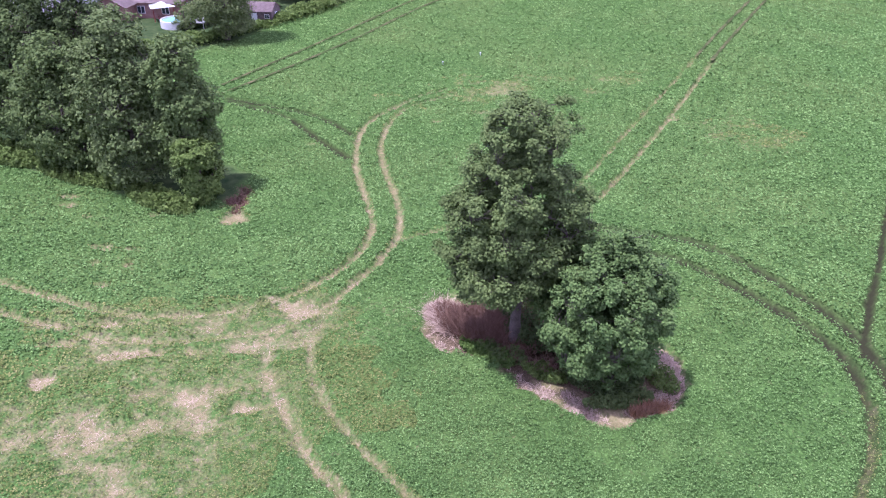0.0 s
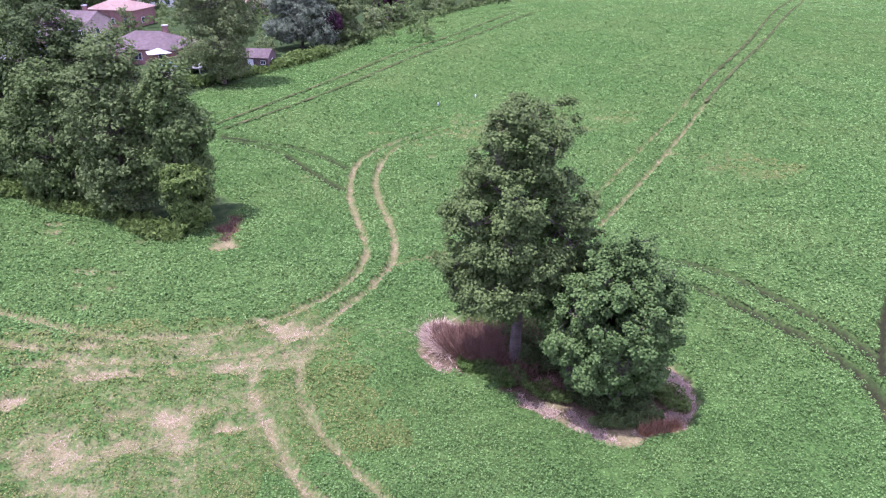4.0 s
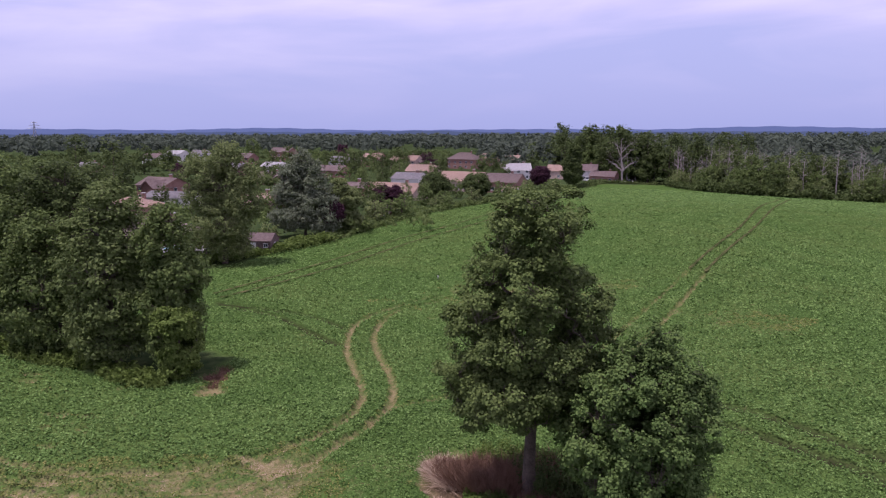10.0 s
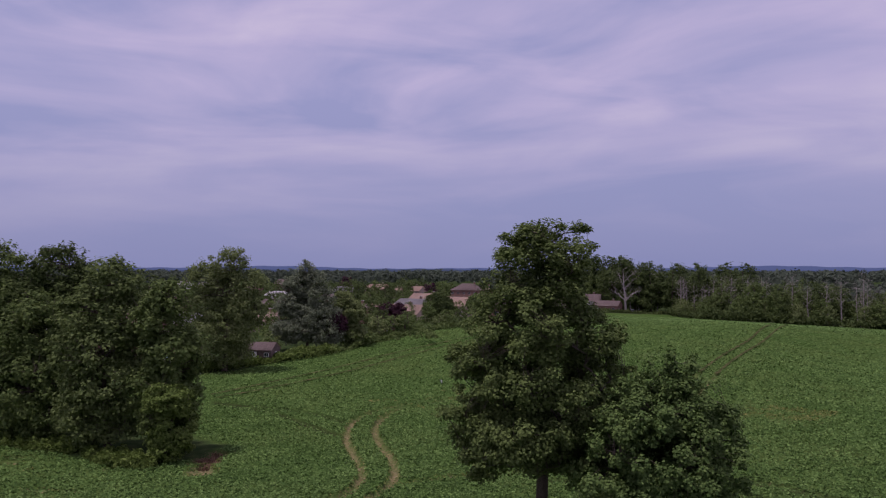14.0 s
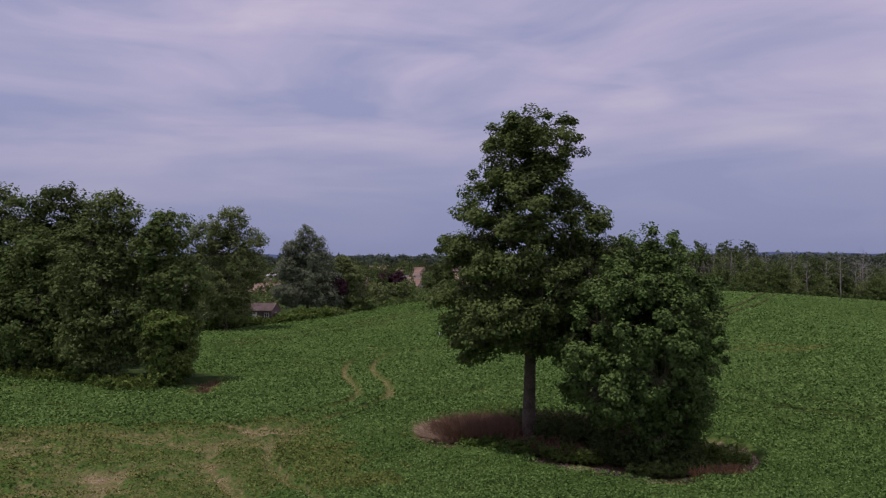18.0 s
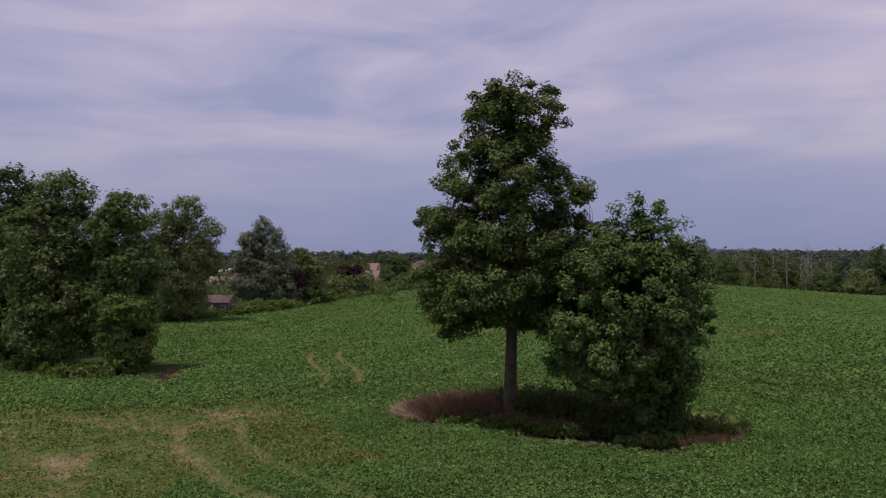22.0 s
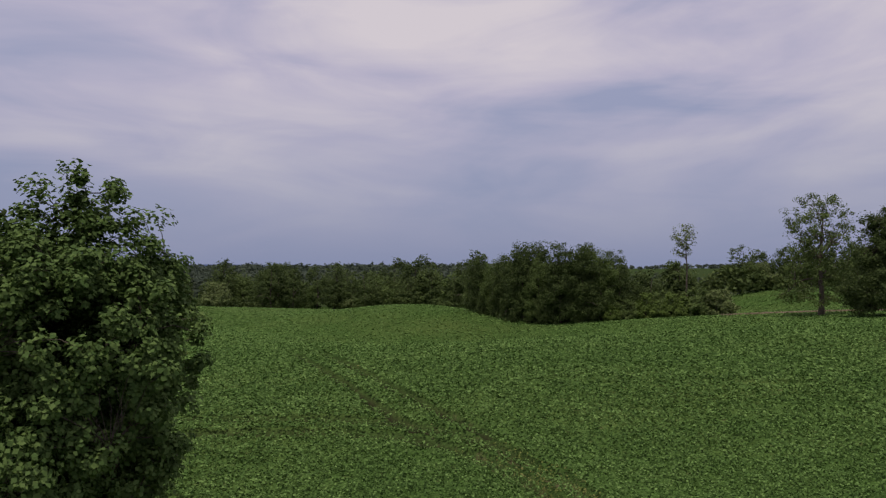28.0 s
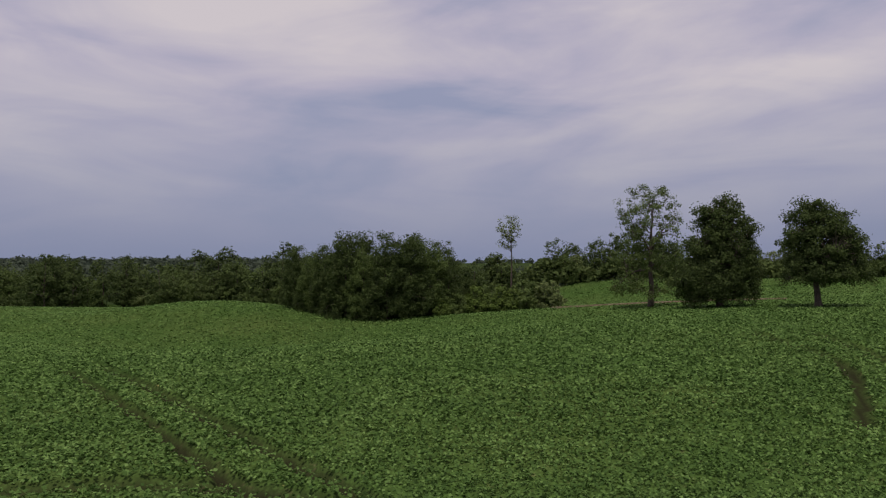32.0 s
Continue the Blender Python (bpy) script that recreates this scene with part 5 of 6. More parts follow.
A = 60.0
house("split_level_house", -78.5, 167.0, A - 90 + 15, 12.5, 8.5, 3.7, 1.9, M_BRICKTAN, M_ROOFBROWN, "tan split-level house with dark shutters and a brown roof", storeys=1, shutters=True, wing=(-4.2, 4, 5.0, 2.6, 1.5))
house("brick_bungalow", -74.5, 184.0, A - 75, 12.0, 8.5, 4.2, 1.8, M_BRICK, M_ROOFORANGE, "red brick house with a salmon shingle roof", gable=False, storeys=1)
house("pale_house", -78.5, 224.0, A - 80, 15.0, 9.0, 3.4, 1.5, M_SIDING, M_ROOFGREY, "white-sided house with a low grey roof", storeys=1)
house("pool_house", -52.5, 139.5, A - 70, 14.0, 9.0, 3.0, 2.2, M_BRICK, M_ROOFBROWN, "red brick bungalow with a brown hip roof", gable=False, wing=(-4.0, 4.5, 6.0, 2.8, 1.5))
house("grey_roofed_house", -70.5, 129.5, A - 78, 15.0, 9.0, 3.1, 1.9, M_BRICK, M_ROOFGREY, "brick house with a grey shingle roof behind the grove", gable=False)
house("brick_two_storey_house", -91.0, 251.0, A - 95, 15.5, 10.0, 5.6, 2.4, M_BRICK, M_ROOFBROWN, "red brick two-storey house with a dark roof", storeys=2, wing=(4, 5, 7, 5.2, 2.2))
house("white_house", -196.0, 576.0, A - 90, 17, 10, 6.0, 2.6, M_SIDING, M_ROOFPALE, "far white gabled house", storeys=2)
house("grey_house", -184.0, 596.0, A - 90, 15, 10, 5.6, 2.6, M_SIDING, M_ROOFGREY, "far house with a grey roof", storeys=2)
house("far_house", -185.0, 404.0, A - 90, 14, 9, 4.6, 2.6, M_BRICK, M_ROOFGREY, "house with a grey roof among trees")
house("far_house", -117.0, 592.0, A - 90, 20, 11, 7.0, 3.2, M_BRICK, M_ROOFBROWN, "large brown-roofed far house", storeys=2)
house("pale_house", -88.0, 420.0, A - 90, 14, 9, 5.0, 2.2, M_SIDING, M_ROOFPALE, "far white house with a pale roof", storeys=2)
house("brick_house", -75.0, 348.0, A - 90, 12, 9, 3.4, 2.4, M_BRICK, M_ROOFBROWN, "red brick house behind the poplar")
house("far_house", -53.0, 402.0, A - 90, 17, 10, 3.8, 2.6, M_BRICK, M_ROOFBROWN, "brown-roofed bungalow between trees")
house("far_house", -56.0, 474.0, A - 90, 16, 10, 5.4, 2.8, M_SIDING, M_ROOFGREY, "far house with a mauve-grey roof", storeys=2)
house("brown_roofed_house", -25.5, 232.5, A - 85, 12.5, 9, 4.0, 2.2, M_BRICK, M_ROOFBROWN, "brick house with a long brown roof")
house("far_house", -38.0, 500.0, A - 90, 15, 10, 6.0, 3.0, M_BRICK, M_ROOFORANGE, "far brick house with a salmon roof", storeys=2)
house("far_house", -15.0, 477.0, A - 90, 19, 11, 5.8, 2.8, M_BRICKTAN, M_ROOFORANGE, "far wide house with a tan roof", storeys=2)
house("salmon_roofed_house", -3.5, 386.0, A - 90, 16.5, 10, 4.6, 3.0, M_BRICKTAN, M_ROOFORANGE, "tan house with a bright salmon roof")
house("wide_bungalow", -11.5, 229.0, A - 88, 18.5, 9.5, 3.1, 2.6, M_BRICKTAN, M_ROOFORANGE, "wide bungalow with a salmon shingle roof")
house("grey_roofed_house", -8.5, 308.0, A - 92, 13.5, 9, 4.8, 2.2, M_SIDING, M_ROOFGREY, "house with a grey-green roof", storeys=2)
house("long_brick_house", 13.0, 289.0, A - 95, 19.0, 10, 4.4, 3.2, M_BRICKTAN, M_ROOFORANGE, "long two-storey house with a salmon roof", storeys=2)
house("brick_house", 22.5, 481.0, A - 90, 20, 12, 6.4, 4.0, M_BRICK, M_ROOFBROWN, "brick house with a steep hip roof", gable=False, storeys=2)
house("far_house", 41.0, 516.0, A - 90, 13, 9, 5.4, 3.0, M_BRICK, M_ROOFORANGE, "far gabled house by the wood", storeys=2)
house("brown_roofed_house", 27.0, 275.0, A - 92, 15.5, 9, 4.2, 2.8, M_BRICK, M_ROOFBROWN, "red-brown house with a long roof")
house("far_house", -130.0, 524.0, A - 90, 14, 10, 5.2, 2.8, M_BRICK, M_ROOFBROWN, "far brick house with a brown roof", storeys=2)
house("small_house", -47.0, 200.0, A - 80, 11, 8, 3.2, 2.0, M_BRICKTAN, M_ROOFORANGE, "small tan house with a pinkish roof behind the willow")
house("far_house", -108.0, 413.0, A - 95, 14, 9, 4.4, 2.6, M_BRICK, M_ROOFGREY, "far house with a mauve-grey roof")
house("far_house", -193.0, 522.0, A - 85, 15, 10, 5.4, 2.6, M_SIDING, M_ROOFBROWN, "far pale house with a brown roof", storeys=2)
house("far_house", 55.0, 490.0, A - 85, 15, 10, 5.6, 3.0, M_BRICKTAN, M_ROOFORANGE, "far tan house before the wood", storeys=2)
house("white_gabled_house", 46.5, 392.0, A - 60, 13.5, 10, 5.0, 3.4, M_SIDING, M_ROOFPALE, "white gabled house near the field corner", storeys=2)
house("tan_house", 70.0, 405.0, A - 90, 10, 9, 4.6, 3.0, M_BRICKTAN, M_ROOFORANGE, "tan house behind a dark maple")
house("white_house", 85.0, 402.0, A - 80, 13, 9, 5.4, 3.2, M_SIDING, M_ROOFBROWN, "white-walled house with a brown roof")
house("brick_house", 92.5, 390.0, A - 90, 13.5, 9, 3.4, 2.4, M_BRICK, M_ROOFBROWN, "low brick house by the dead tree")


def shed(name, x, y, rz, w, d, h, rise, wall, roof, label):
    root = empty(name, x, y, at(x, y), rz, label, "shed", "garden sheds")
    part("wall", gable_walls(w, d, h, rise, True), wall, root)
    part("roof", roof_mesh(w, d, h, rise, True, 0.25, 0.1), roof, root)
    part("door", box(bmesh.new(), -0.5, 0.5, -d / 2 - 0.05, -d / 2 + 0.03, 0, 1.9), M_WHITE, root)
    window(root, w / 2 - 0.9, -d / 2, 1.4, 0.7, 0.6, -1)
    window(root, w / 2, 0, 1.4, 0.7, 0.6, 2)
    return root


shed("garden_shed", -31.6, 132.0, A - 90 + 20, 6.4, 4.0, 2.3, 1.1, M_SHEDWALL, M_ROOFBROWN, "weathered garden shed with a reddish roof by the hedge")
shed("brick_shed", -10.4, 171.0, A - 80, 3.0, 3.0, 2.0, 0.8, M_BRICK, M_ROOFBROWN, "small brick shed at the field edge")
shed("white_shed", 24.0, 226.0, A - 85, 5.4, 4.0, 2.4, 1.0, M_WHITE, M_ROOFORANGE, "small white shed with a tan roof")


def gazebo(x, y, rz):
    root = empty("gazebo", x, y, at(x, y), rz, "garden gazebo with a white fabric canopy", "gazebo")
    for sx in (-1.7, 1.7):
        for sy in (-1.7, 1.7):
            part("post", box(bmesh.new(), sx - 0.07, sx + 0.07, sy - 0.07, sy + 0.07, -0.1, 2.4), M_REDWOOD, root)
    bm = bmesh.new()
    c = [bm.verts.new(p) for p in ((-2.1, -2.1, 2.4), (2.1, -2.1, 2.4), (2.1, 2.1, 2.4), (-2.1, 2.1, 2.4))]
    t = bm.verts.new((0, 0, 3.1))
    fs = [bm.faces.new((c[i], c[(i + 1) % 4], t)) for i in range(4)]
    bmesh.ops.solidify(bm, geom=fs, thickness=0.06)
    part("canopy", bm, M_WHITE, root, "white canopy")
    for s in range(-1, 2, 2):
        bm = box(bmesh.new(), -0.9, 0.9, s * 0.9 - 0.25, s * 0.9 + 0.25, 0.4, 0.5, 0.02)
        box(bm, -0.85, -0.75, s * 0.9 - 0.2, s * 0.9 + 0.2, -0.1, 0.4); box(bm, 0.75, 0.85, s * 0.9 - 0.2, s * 0.9 + 0.2, -0.1, 0.4)
        part("bench", bm, M_REDWOOD, root)


def pool(x, y):
    root = empty("above_ground_pool", x, y, at(x, y), 0, "round above-ground pool with blue water and a pale deck", "pool")
    bm = bmesh.new()
    n, R, H = 32, 2.8, 1.25
    for i in range(n):
        a, b = 2 * math.pi * i / n, 2 * math.pi * (i + 1) / n
        for r0, r1, z0, z1 in ((R, R, -0.4, H), (R, R - 0.22, H, H), (R - 0.22, R - 0.22, H, 0.3)):
            poly(bm, ((r0 * math.cos(a), r0 * math.sin(a), z0), (r0 * math.cos(b), r0 * math.sin(b), z0), (r1 * math.cos(b), r1 * math.sin(b), z1), (r1 * math.cos(a), r1 * math.sin(a), z1)))
    part("pool_wall", bm, M_SIDING, root)
    part("water", cyl(bmesh.new(), 0, 0, 0.3, 1.08, R - 0.23, n=32), M_WATER, root)
    part("deck", box(bmesh.new(), 2.85, 5.2, -2.2, 2.4, 0.95, 1.1), M_CONCRETE, root)
    for sx in (3.0, 5.05):
        for sy in (-2.05, 2.25):
            part("post", box(bmesh.new(), sx - 0.06, sx + 0.06, sy - 0.06, sy + 0.06, -0.4, 1.7), M_CONCRETE, root)
    part("rail", box(bmesh.new(), 5.0, 5.1, -2.1, 2.3, 1.6, 1.7), M_CONCRETE, root)


def car(name, x, y, rz, mat, label, L=4.5, H=1.65):
    root = empty(name, x, y, at(x, y) + 0.06, rz, label, "car", "parked cars")
    bm = box(bmesh.new(), -L / 2, L / 2, -0.9, 0.9, 0.32, 0.95, 0.09)
    g = box(bmesh.new(), -L * 0.36, L * 0.22, -0.8, 0.8, 0.95, H, 0.05)
    for v in g.verts:
        if v.co.z > 1.2:
            v.co.x = v.co.x * 0.78 - 0.05; v.co.y *= 0.86
    part("body", bm, mat, root)
    cab = part("cabin", g, M_GLASS, root)
    part("car_roof", box(bmesh.new(), -L * 0.27, L * 0.13, -0.68, 0.68, H - 0.03, H + 0.05, 0.02), mat, root)
    for sx in (-L * 0.31, L * 0.31):
        for sy in (-0.86, 0.86):
            bm = bmesh.new()
            bmesh.ops.create_cone(bm, cap_ends=True, segments=16, radius1=0.34, radius2=0.34, depth=0.22, matrix=pose(sx, sy, 0.34 - 0.06, 90))
            wh = part("wheel", bm, M_RUBBER, root)
            bm = bmesh.new()
            bmesh.ops.create_cone(bm, cap_ends=True, segments=12, radius1=0.2, radius2=0.2, depth=0.24, matrix=pose(sx, sy, 0.28, 90))
            part("rim", bm, M_METAL, wh)
    for sy in (-0.62, 0.62):
        part("headlight", box(bmesh.new(), L / 2 - 0.04, L / 2 + 0.02, sy - 0.18, sy + 0.18, 0.62, 0.78, 0.02), M_WHITE, root)
        part("tail_light", box(bmesh.new(), -L / 2 - 0.02, -L / 2 + 0.04, sy - 0.16, sy + 0.16, 0.66, 0.84, 0.02), M_REDWOOD, root)


gazebo(-49.2, 134.2, 25)
pool(-45.2, 129.2)
car("parked_car", -68.6, 155.6, 35, M_CARSILVER, "silver car parked on a driveway")
car("white_car", 106.5, 391.0, -10, M_WHITE, "white car at the end of the field")
car("white_van", 84.0, 392.0, 80, M_WHITE, "white van beside a house", 5.2, 2.1)


def flat_piece(name, pts, z, mat, label, kind="structure"):
    bm = bmesh.new()
    c = [(px, py, at(px, py) + z) for px, py in pts]
    f = poly(bm, c)
    bmesh.ops.solidify(bm, geom=[f], thickness=0.25)
    ob = part(name, bm, mat)
    tagged(ob, label, name.replace("_", " "), kind=kind)


flat_piece("lawn", [(-84, 158), (-72, 152), (-66, 160), (-78, 165)], 0.06, M_LAWN, "bright mown front lawn")
flat_piece("road", [(-110, 150), (-64, 148), (-60, 153), (-100, 156)], 0.05, M_ASPHALT, "grey suburban street")
flat_piece("driveway", [(-71, 152), (-66, 151), (-63, 158), (-68, 160)], 0.12, M_CONCRETE, "pale concrete driveway")


def pylon(x, y, h):
    root = empty("power_pylon", x, y, at(x, y), 20, "tall steel lattice power pylon on the horizon", "pylon")
    for sx in (-1, 1):
        for sy in (-1, 1):
            v, f = tube(np.array([(sx * 4.0, sy * 4.0, 0), (sx * 1.0, sy * 1.0, h * 0.7), (sx * 0.3, sy * 0.3, h)]), np.array([0.4, 0.32, 0.25]), 4)
            raw("leg", v, f, M_METAL, root)
    for k in range(7):
        z0, z1 = h * k / 8, h * (k + 1) / 8
        a, b = 4 - 3 * z0 / h / 0.7, 4 - 3 * z1 / h / 0.7
        a, b = max(a, 0.6), max(b, 0.5)
        for s in (-1, 1):
            v, f = tube(np.array([(-a, s * a, z0), (b, s * b, z1)]), np.array([0.22, 0.22]), 4)
            raw("brace", v, f, M_METAL, root)
    for z, w in ((0.74, 9), (0.85, 7), (0.95, 5)):
        v, f = tube(np.array([(-w, 0, h * z), (0, 0, h * z + 1.2), (w, 0, h * z)]), np.array([0.25, 0.4, 0.25]), 4)
        raw("crossarm", v, f, M_METAL, root)


pylon(-575.0, 1090.0, 38.0)

# ---- undergrowth ----
def upright(name, x, y, h, w, mat, rng, label, category, lean=0.25, base=0.0):
    """Thin upright blades or stalks at many places, as one mesh."""
    n = len(x)
    hh = h * rng.uniform(0.5, 1.25, n)
    a = rng.uniform(0, 2 * math.pi, n)
    side = np.column_stack([np.cos(a), np.sin(a), np.zeros(n)])
    tip = np.column_stack([rng.normal(0, lean, n), rng.normal(0, lean, n), np.ones(n)]) * hh[:, None]
    p = np.column_stack([x, y, land(x, y) - 0.42 + base])
    ww = (w * rng.uniform(0.6, 1.4, n))[:, None]
    v = np.empty((n, 4, 3))
    v[:, 0] = p
    v[:, 1] = p + tip * 0.55 + side * ww
    v[:, 2] = p + tip
    v[:, 3] = p + tip * 0.55 - side * ww
    ob = raw(name, v.reshape(-1, 3), np.arange(n * 4).reshape(n, 4), mat)
    return tagged(ob, label, category, kind="stuff")


def scatter_ellipse(rng, n, cx, cy, rx, ry, turn=0.0):
    r, a = np.sqrt(rng.uniform(0, 1, n)), rng.uniform(0, 2 * math.pi, n)
    x, y = rx * r * np.cos(a), ry * r * np.sin(a)
    c, s = math.cos(radians(turn)), math.sin(radians(turn))
    return cx + c * x - s * y, cy + s * x + c * y


rng = np.random.default_rng(91)
x, y = scatter_ellipse(rng, 9500, 2.6, 39.8, 2.2, 1.6, -30)
upright("dry_weeds", x, y, 1.15, 0.02, M_DRYRED, rng, "reddish brown dead weeds under the tall maple", "dry weeds", 0.45)
x, y = scatter_ellipse(rng, 4200, 7.2, 40.2, 3.4, 1.5, -30)
upright("dry_weeds", x, y, 1.1, 0.02, M_DRYRED, rng, "brown dead weeds behind the trees", "dry weeds", 0.4)
x, y = scatter_ellipse(rng, 900, 12.0, 31.4, 1.2, 0.5, 15)
upright("dry_weeds", x, y, 0.55, 0.02, M_RUST, rng, "rust-coloured dead weeds at the island's edge", "dry weeds", 0.4)
x, y = scatter_ellipse(rng, 100000, 6.2, 37.8, 9.8, 5.8, -33)
i = island(x, y)
wide = 0.9 + 0.75 * fbm(x, y, 2.4, 3) + 0.5 * np.clip((x - 6) / 6, 0, 1)
k = (i > -0.35 + 0.25 * fbm(x, y, 1.0, 6)) & (i < wide) & ((x > 4.6) | (x + y > 46) | (fbm(x, y, 0.8, 7) > 0.35)) & (fbm(x, y, 0.9, 4) > -0.5)
upright("straw_mat", x[k], y[k], 0.13, 0.018, M_STRAW, rng, "flattened pale straw round the edge of the island", "straw", 1.4)
x, y = scatter_ellipse(rng, 3000, 0.8, 40.9, 2.0, 1.0, -64)
upright("dry_weeds", x, y, 0.7, 0.018, M_DRYRED, rng, "brown dead stalks among the straw of the island's tip", "dry weeds", 0.5)
x, y = scatter_ellipse(rng, 5500, 0.5, 41.0, 2.1, 0.9, -64)
k = (fbm(x, y, 0.8, 12) > -0.25) & (x < 0.8 + 0.5 * fbm(x, y, 0.7, 18))
upright("straw_mat", x[k], y[k], 0.46, 0.016, M_STRAW, rng, "pale pinkish dry grass at the island's tip", "straw", 1.6)
x, y = scatter_ellipse(rng, 2600, 0.7, 40.9, 2.3, 1.1, -64)
k = (fbm(x, y, 0.7, 15) > 0.05) & (x < 0.9)
upright("dry_weeds", x[k], y[k], 0.55, 0.018, M_STRAW, rng, "standing tan grass stalks at the island's tip", "dry weeds", 0.5)
x, y = scatter_ellipse(rng, 5200, 6.8, 36.6, 3.6, 1.7, -33)
k = fbm(x, y, 1.2, 16) > -0.1
upright("dry_weeds", x[k], y[k], 0.75, 0.018, M_DRYRED, rng, "brown dead stalks in the shade of the trees", "dry weeds", 0.45)
x, y = scatter_ellipse(rng, 3000, 14.1, 34.2, 0.75, 2.6, 8)
upright("straw_mat", x, y, 0.25, 0.022, M_STRAW, rng, "dry grass beside the bushy tree", "straw", 1.4)
# loose straw and dead stalks in the thin stand and along the tracks
x, y = rng.uniform(-31, 3, 90000), rng.uniform(22, 47, 90000)
k = rng.uniform(0, 1, 90000) < np.clip(soil_mask(x, y) * 1.3 - 0.62, 0, 1) * (island(x, y) < 0)
upright("loose_straw", x[k], y[k], 0.12, 0.012, M_STRAW, rng, "loose straw and stubble on the bare soil", "straw", 1.5)


def weeds(n, cx, cy, rx, ry, turn, h, seed, label, mat=None, leaf=0.085):
    n = int(n * 1.5)
    rng = np.random.default_rng(seed)
    x, y = scatter_ellipse(rng, n, cx, cy, rx, ry, turn)
    top = h * np.clip(0.65 + 0.5 * wobble(x, y, 1.3, seed), 0.15, 1.2)
    z = land(x, y) - 0.3 + top * rng.uniform(0, 1, n) ** 0.6
    nrm = rng.normal(size=(n, 3)) * 0.6 + np.array([0, 0, 0.8]); nrm /= np.linalg.norm(nrm, axis=1)[:, None]
    v, f = leaf_quads(np.column_stack([x, y, z]), leaf, nrm, rng, 1.9)
    tagged(raw("weeds", v, f, mat or M_WEED), label, "weeds", kind="stuff")


weeds(2400, 4.0, 36.9, 1.7, 0.8, -33, 0.6, 92, "tangle of green weeds beneath the maple", M_MID)
weeds(2200, 6.4, 34.9, 1.6, 0.7, -33, 0.6, 93, "yellowish green weeds at the island's edge", M_VINE)
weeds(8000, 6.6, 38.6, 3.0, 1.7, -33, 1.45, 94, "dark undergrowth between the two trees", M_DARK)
weeds(1500, 13.3, 34.2, 0.8, 1.7, 20, 0.7, 95, "rank grass beside the bushy tree", M_VINE)
weeds(2400, 10.4, 32.3, 2.2, 0.7, 8, 0.5, 96, "low weeds under the bushy tree", M_MID)
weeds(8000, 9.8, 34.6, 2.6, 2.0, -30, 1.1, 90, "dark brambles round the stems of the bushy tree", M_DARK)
weeds(4200, 5.2, 42.2, 3.6, 1.2, -20, 1.2, 97, "tall grass behind the maple", M_VINE)
weeds(2600, 2.9, 37.0, 2.1, 0.75, -40, 0.55, 89, "low green weeds along the island's rim", None, 0.11)
# the rank green rim of the grove
weeds(9000, -26.0, 60.6, 5.0, 1.6, -38, 1.0, 98, "bright green vines and weeds along the grove", M_VINE, 0.2)
weeds(9000, -35.5, 66.4, 6.5, 1.8, -28, 1.1, 99, "bright green weeds at the foot of the grove", M_VINE, 0.2)
weeds(9000, -46.0, 72.0, 6.5, 2.2, -28, 1.3, 100, "bright green weeds at the foot of the grove", M_VINE, 0.22)
x, y = scatter_ellipse(rng, 3000, -18.6, 61.5, 1.4, 3.2, 0)
upright("dry_weeds", x, y, 0.4, 0.03, M_DRYRED, rng, "dry brown weeds in the grove's shade", "dry weeds", 0.6)


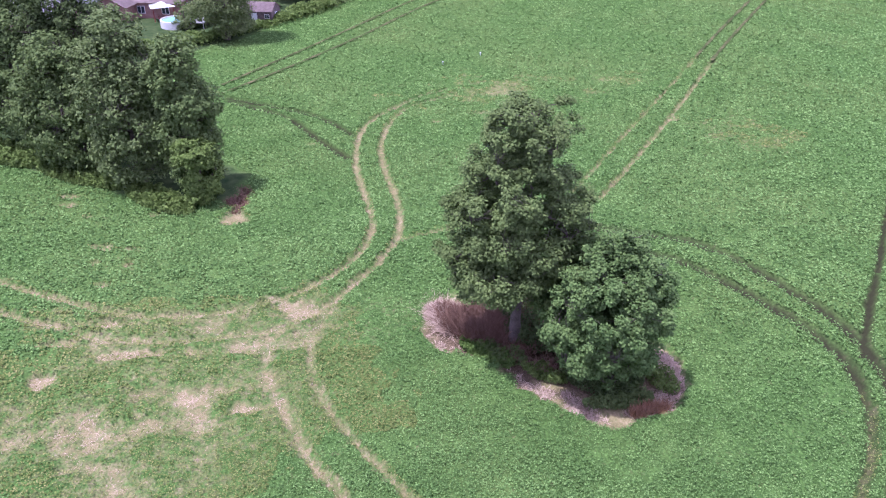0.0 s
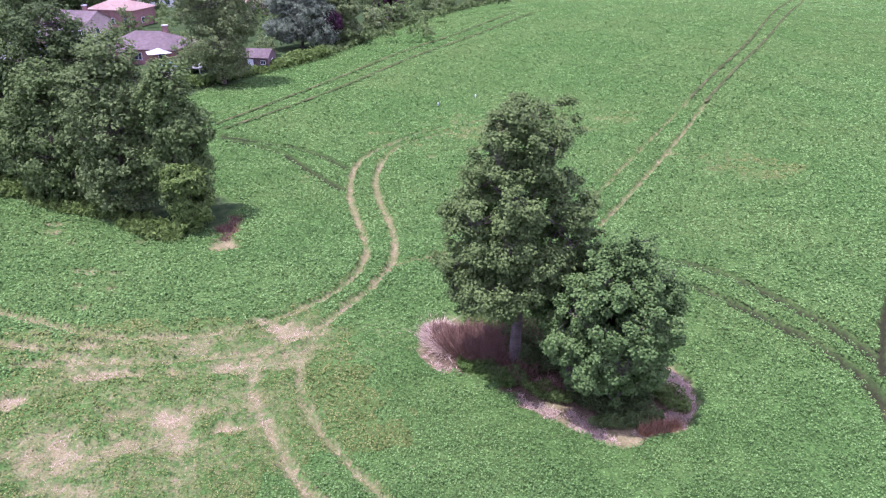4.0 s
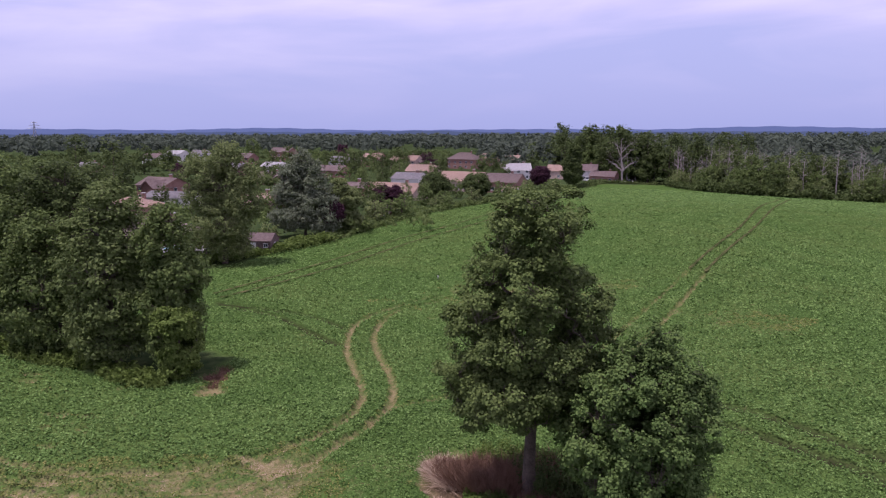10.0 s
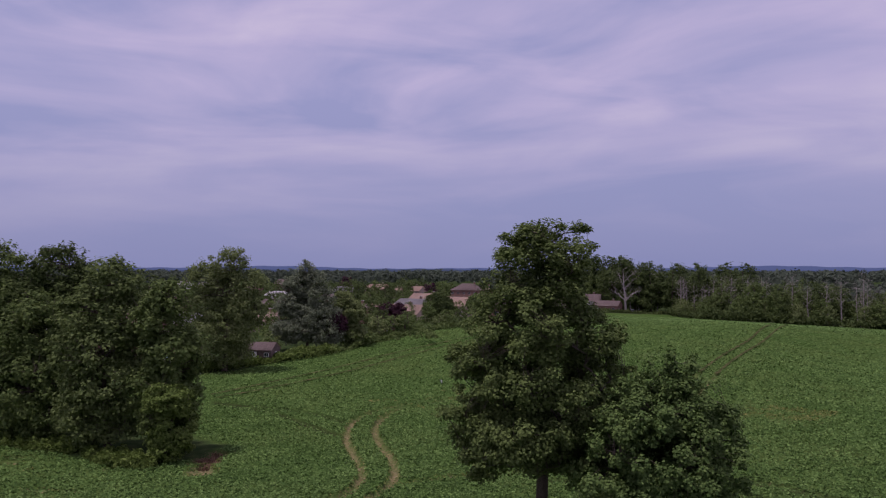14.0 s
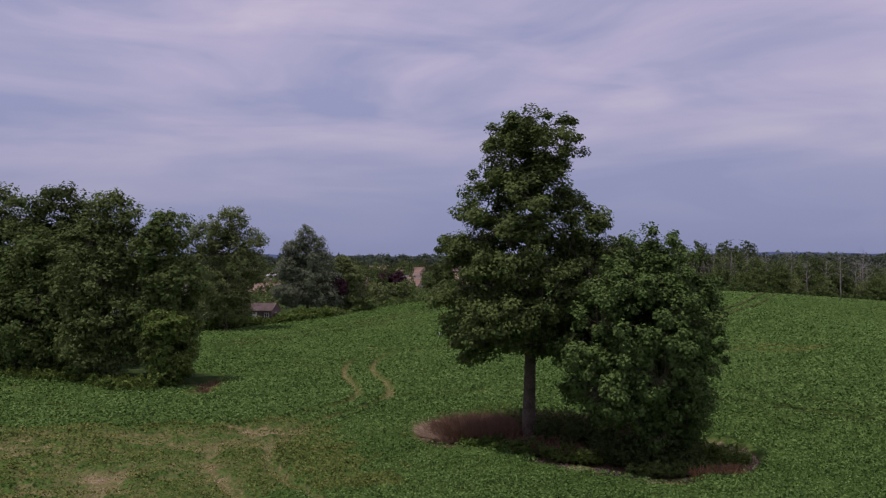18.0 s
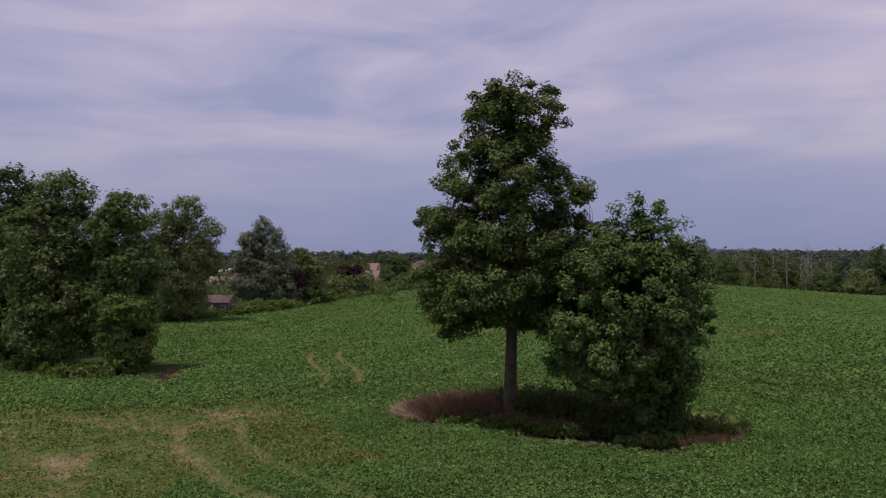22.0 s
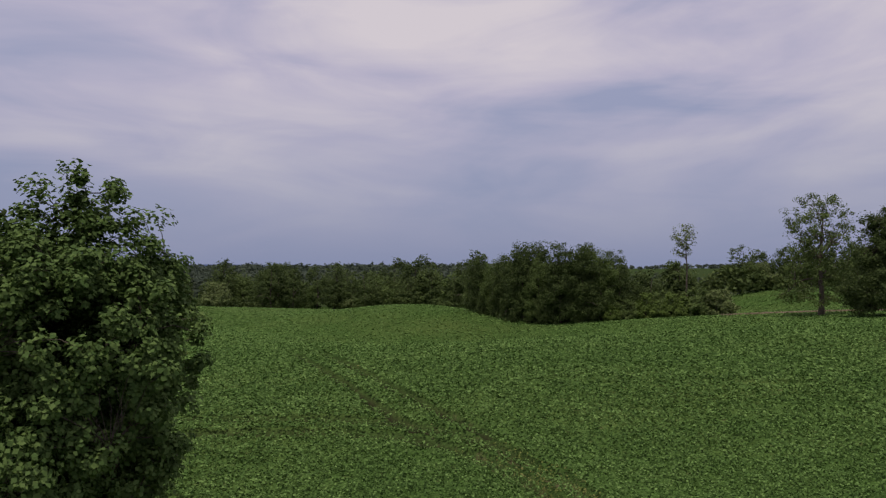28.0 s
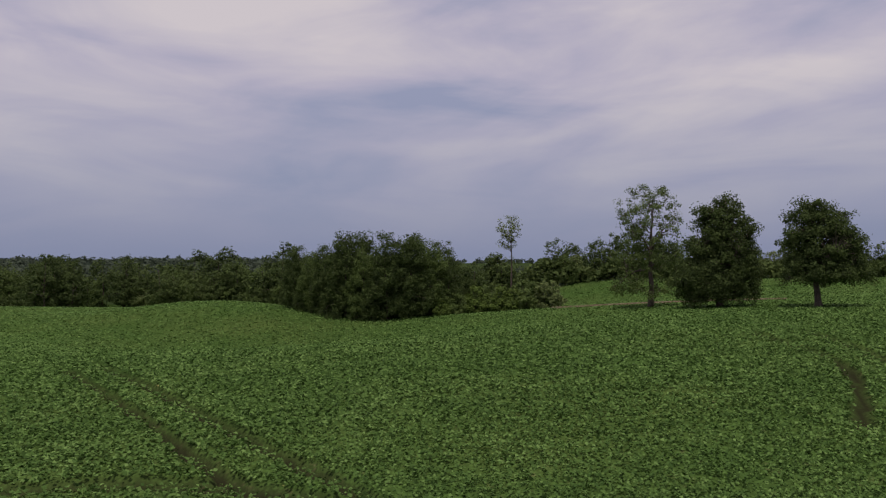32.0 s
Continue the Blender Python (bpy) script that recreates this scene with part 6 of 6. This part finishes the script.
def hedge(pts, n, h, w, leaf, seed, mat, label):
    rng = np.random.default_rng(seed)
    line = smooth_line(pts, 1.0)
    q = line[rng.integers(0, len(line), n)] + rng.normal(size=(n, 2)) * w * 0.45
    top = h * np.clip(0.72 + 0.55 * fbm(q[:, 0], q[:, 1], 3.0 + h * 0.5, seed, 3), 0.2, 1.35)
    z = land(q[:, 0], q[:, 1]) - 0.1 + top * rng.uniform(0, 1, n) ** 0.5
    nrm = rng.normal(size=(n, 3)) * 0.6 + np.array([0, 0, 0.7]); nrm /= np.linalg.norm(nrm, axis=1)[:, None]
    v, f = leaf_tris(np.column_stack([q, z]), leaf * 1.2, nrm, rng)
    tagged(raw("hedgerow", v, f, mat), label, "hedgerow", kind="stuff")


hedge([(-47, 112), (-38, 119), (-33, 126), (-27, 133), (-21, 141)], 9000, 1.8, 2.4, 0.32, 111, M_VINE, "overgrown green hedgerow at the field border")
hedge([(-21, 142), (-15, 154), (-10, 165), (-4, 176), (5, 190), (15, 203)], 9000, 1.6, 2.2, 0.36, 112, M_MID, "scrubby hedgerow along the gardens")
hedge([(17, 207), (26, 222), (37, 244), (48, 275), (58, 305)], 7000, 1.8, 2.4, 0.45, 113, M_MID, "scrubby hedgerow along the gardens")
hedge([(64, 318), (75, 345), (86, 372), (100, 382), (118, 383)], 4000, 2.2, 3, 0.6, 114, M_WOODS, "scrub at the field corner")
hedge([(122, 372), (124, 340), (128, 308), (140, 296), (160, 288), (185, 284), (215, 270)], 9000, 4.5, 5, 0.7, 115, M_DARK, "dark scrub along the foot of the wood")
hedge([(252, 262), (245, 225), (236, 188), (220, 158), (200, 132), (178, 118)], 26000, 12.5, 10, 0.85, 118, M_WOODS, "wall of woodland behind the swell of the field")
hedge([(172, 106), (181, 84), (194, 50), (205, 14), (213, -18), (219, -52)], 20000, 6, 6, 0.75, 119, M_WOODS, "wooded far edge of the second field")
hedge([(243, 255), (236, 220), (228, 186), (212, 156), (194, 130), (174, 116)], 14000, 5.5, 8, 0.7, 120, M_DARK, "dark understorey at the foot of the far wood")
x, y = scatter_ellipse(rng, 5000, 121.5, 33, 17, 0.8, 94)
upright("dry_grass", x, y, 0.34, 0.05, M_STRAW, rng, "strip of dry tan grass before the far trees", "dry grass", 0.4, 0.42)

# ---- small markers out in the crop ----
for sx, sy in ((0.6, 104.5), (6.2, 108.0)):
    st = empty("marker_stake", sx, sy, at(sx, sy), 0, "thin white marker stake standing in the crop", "stake", "field markers")
    part("stake", cyl(bmesh.new(), 0, 0, -0.3, 0.40, 0.04, n=8), M_WHITE, st)
    part("cap", box(bmesh.new(), -0.09, 0.09, -0.09, 0.09, 0.40, 0.58, 0.02), M_WHITE, st)
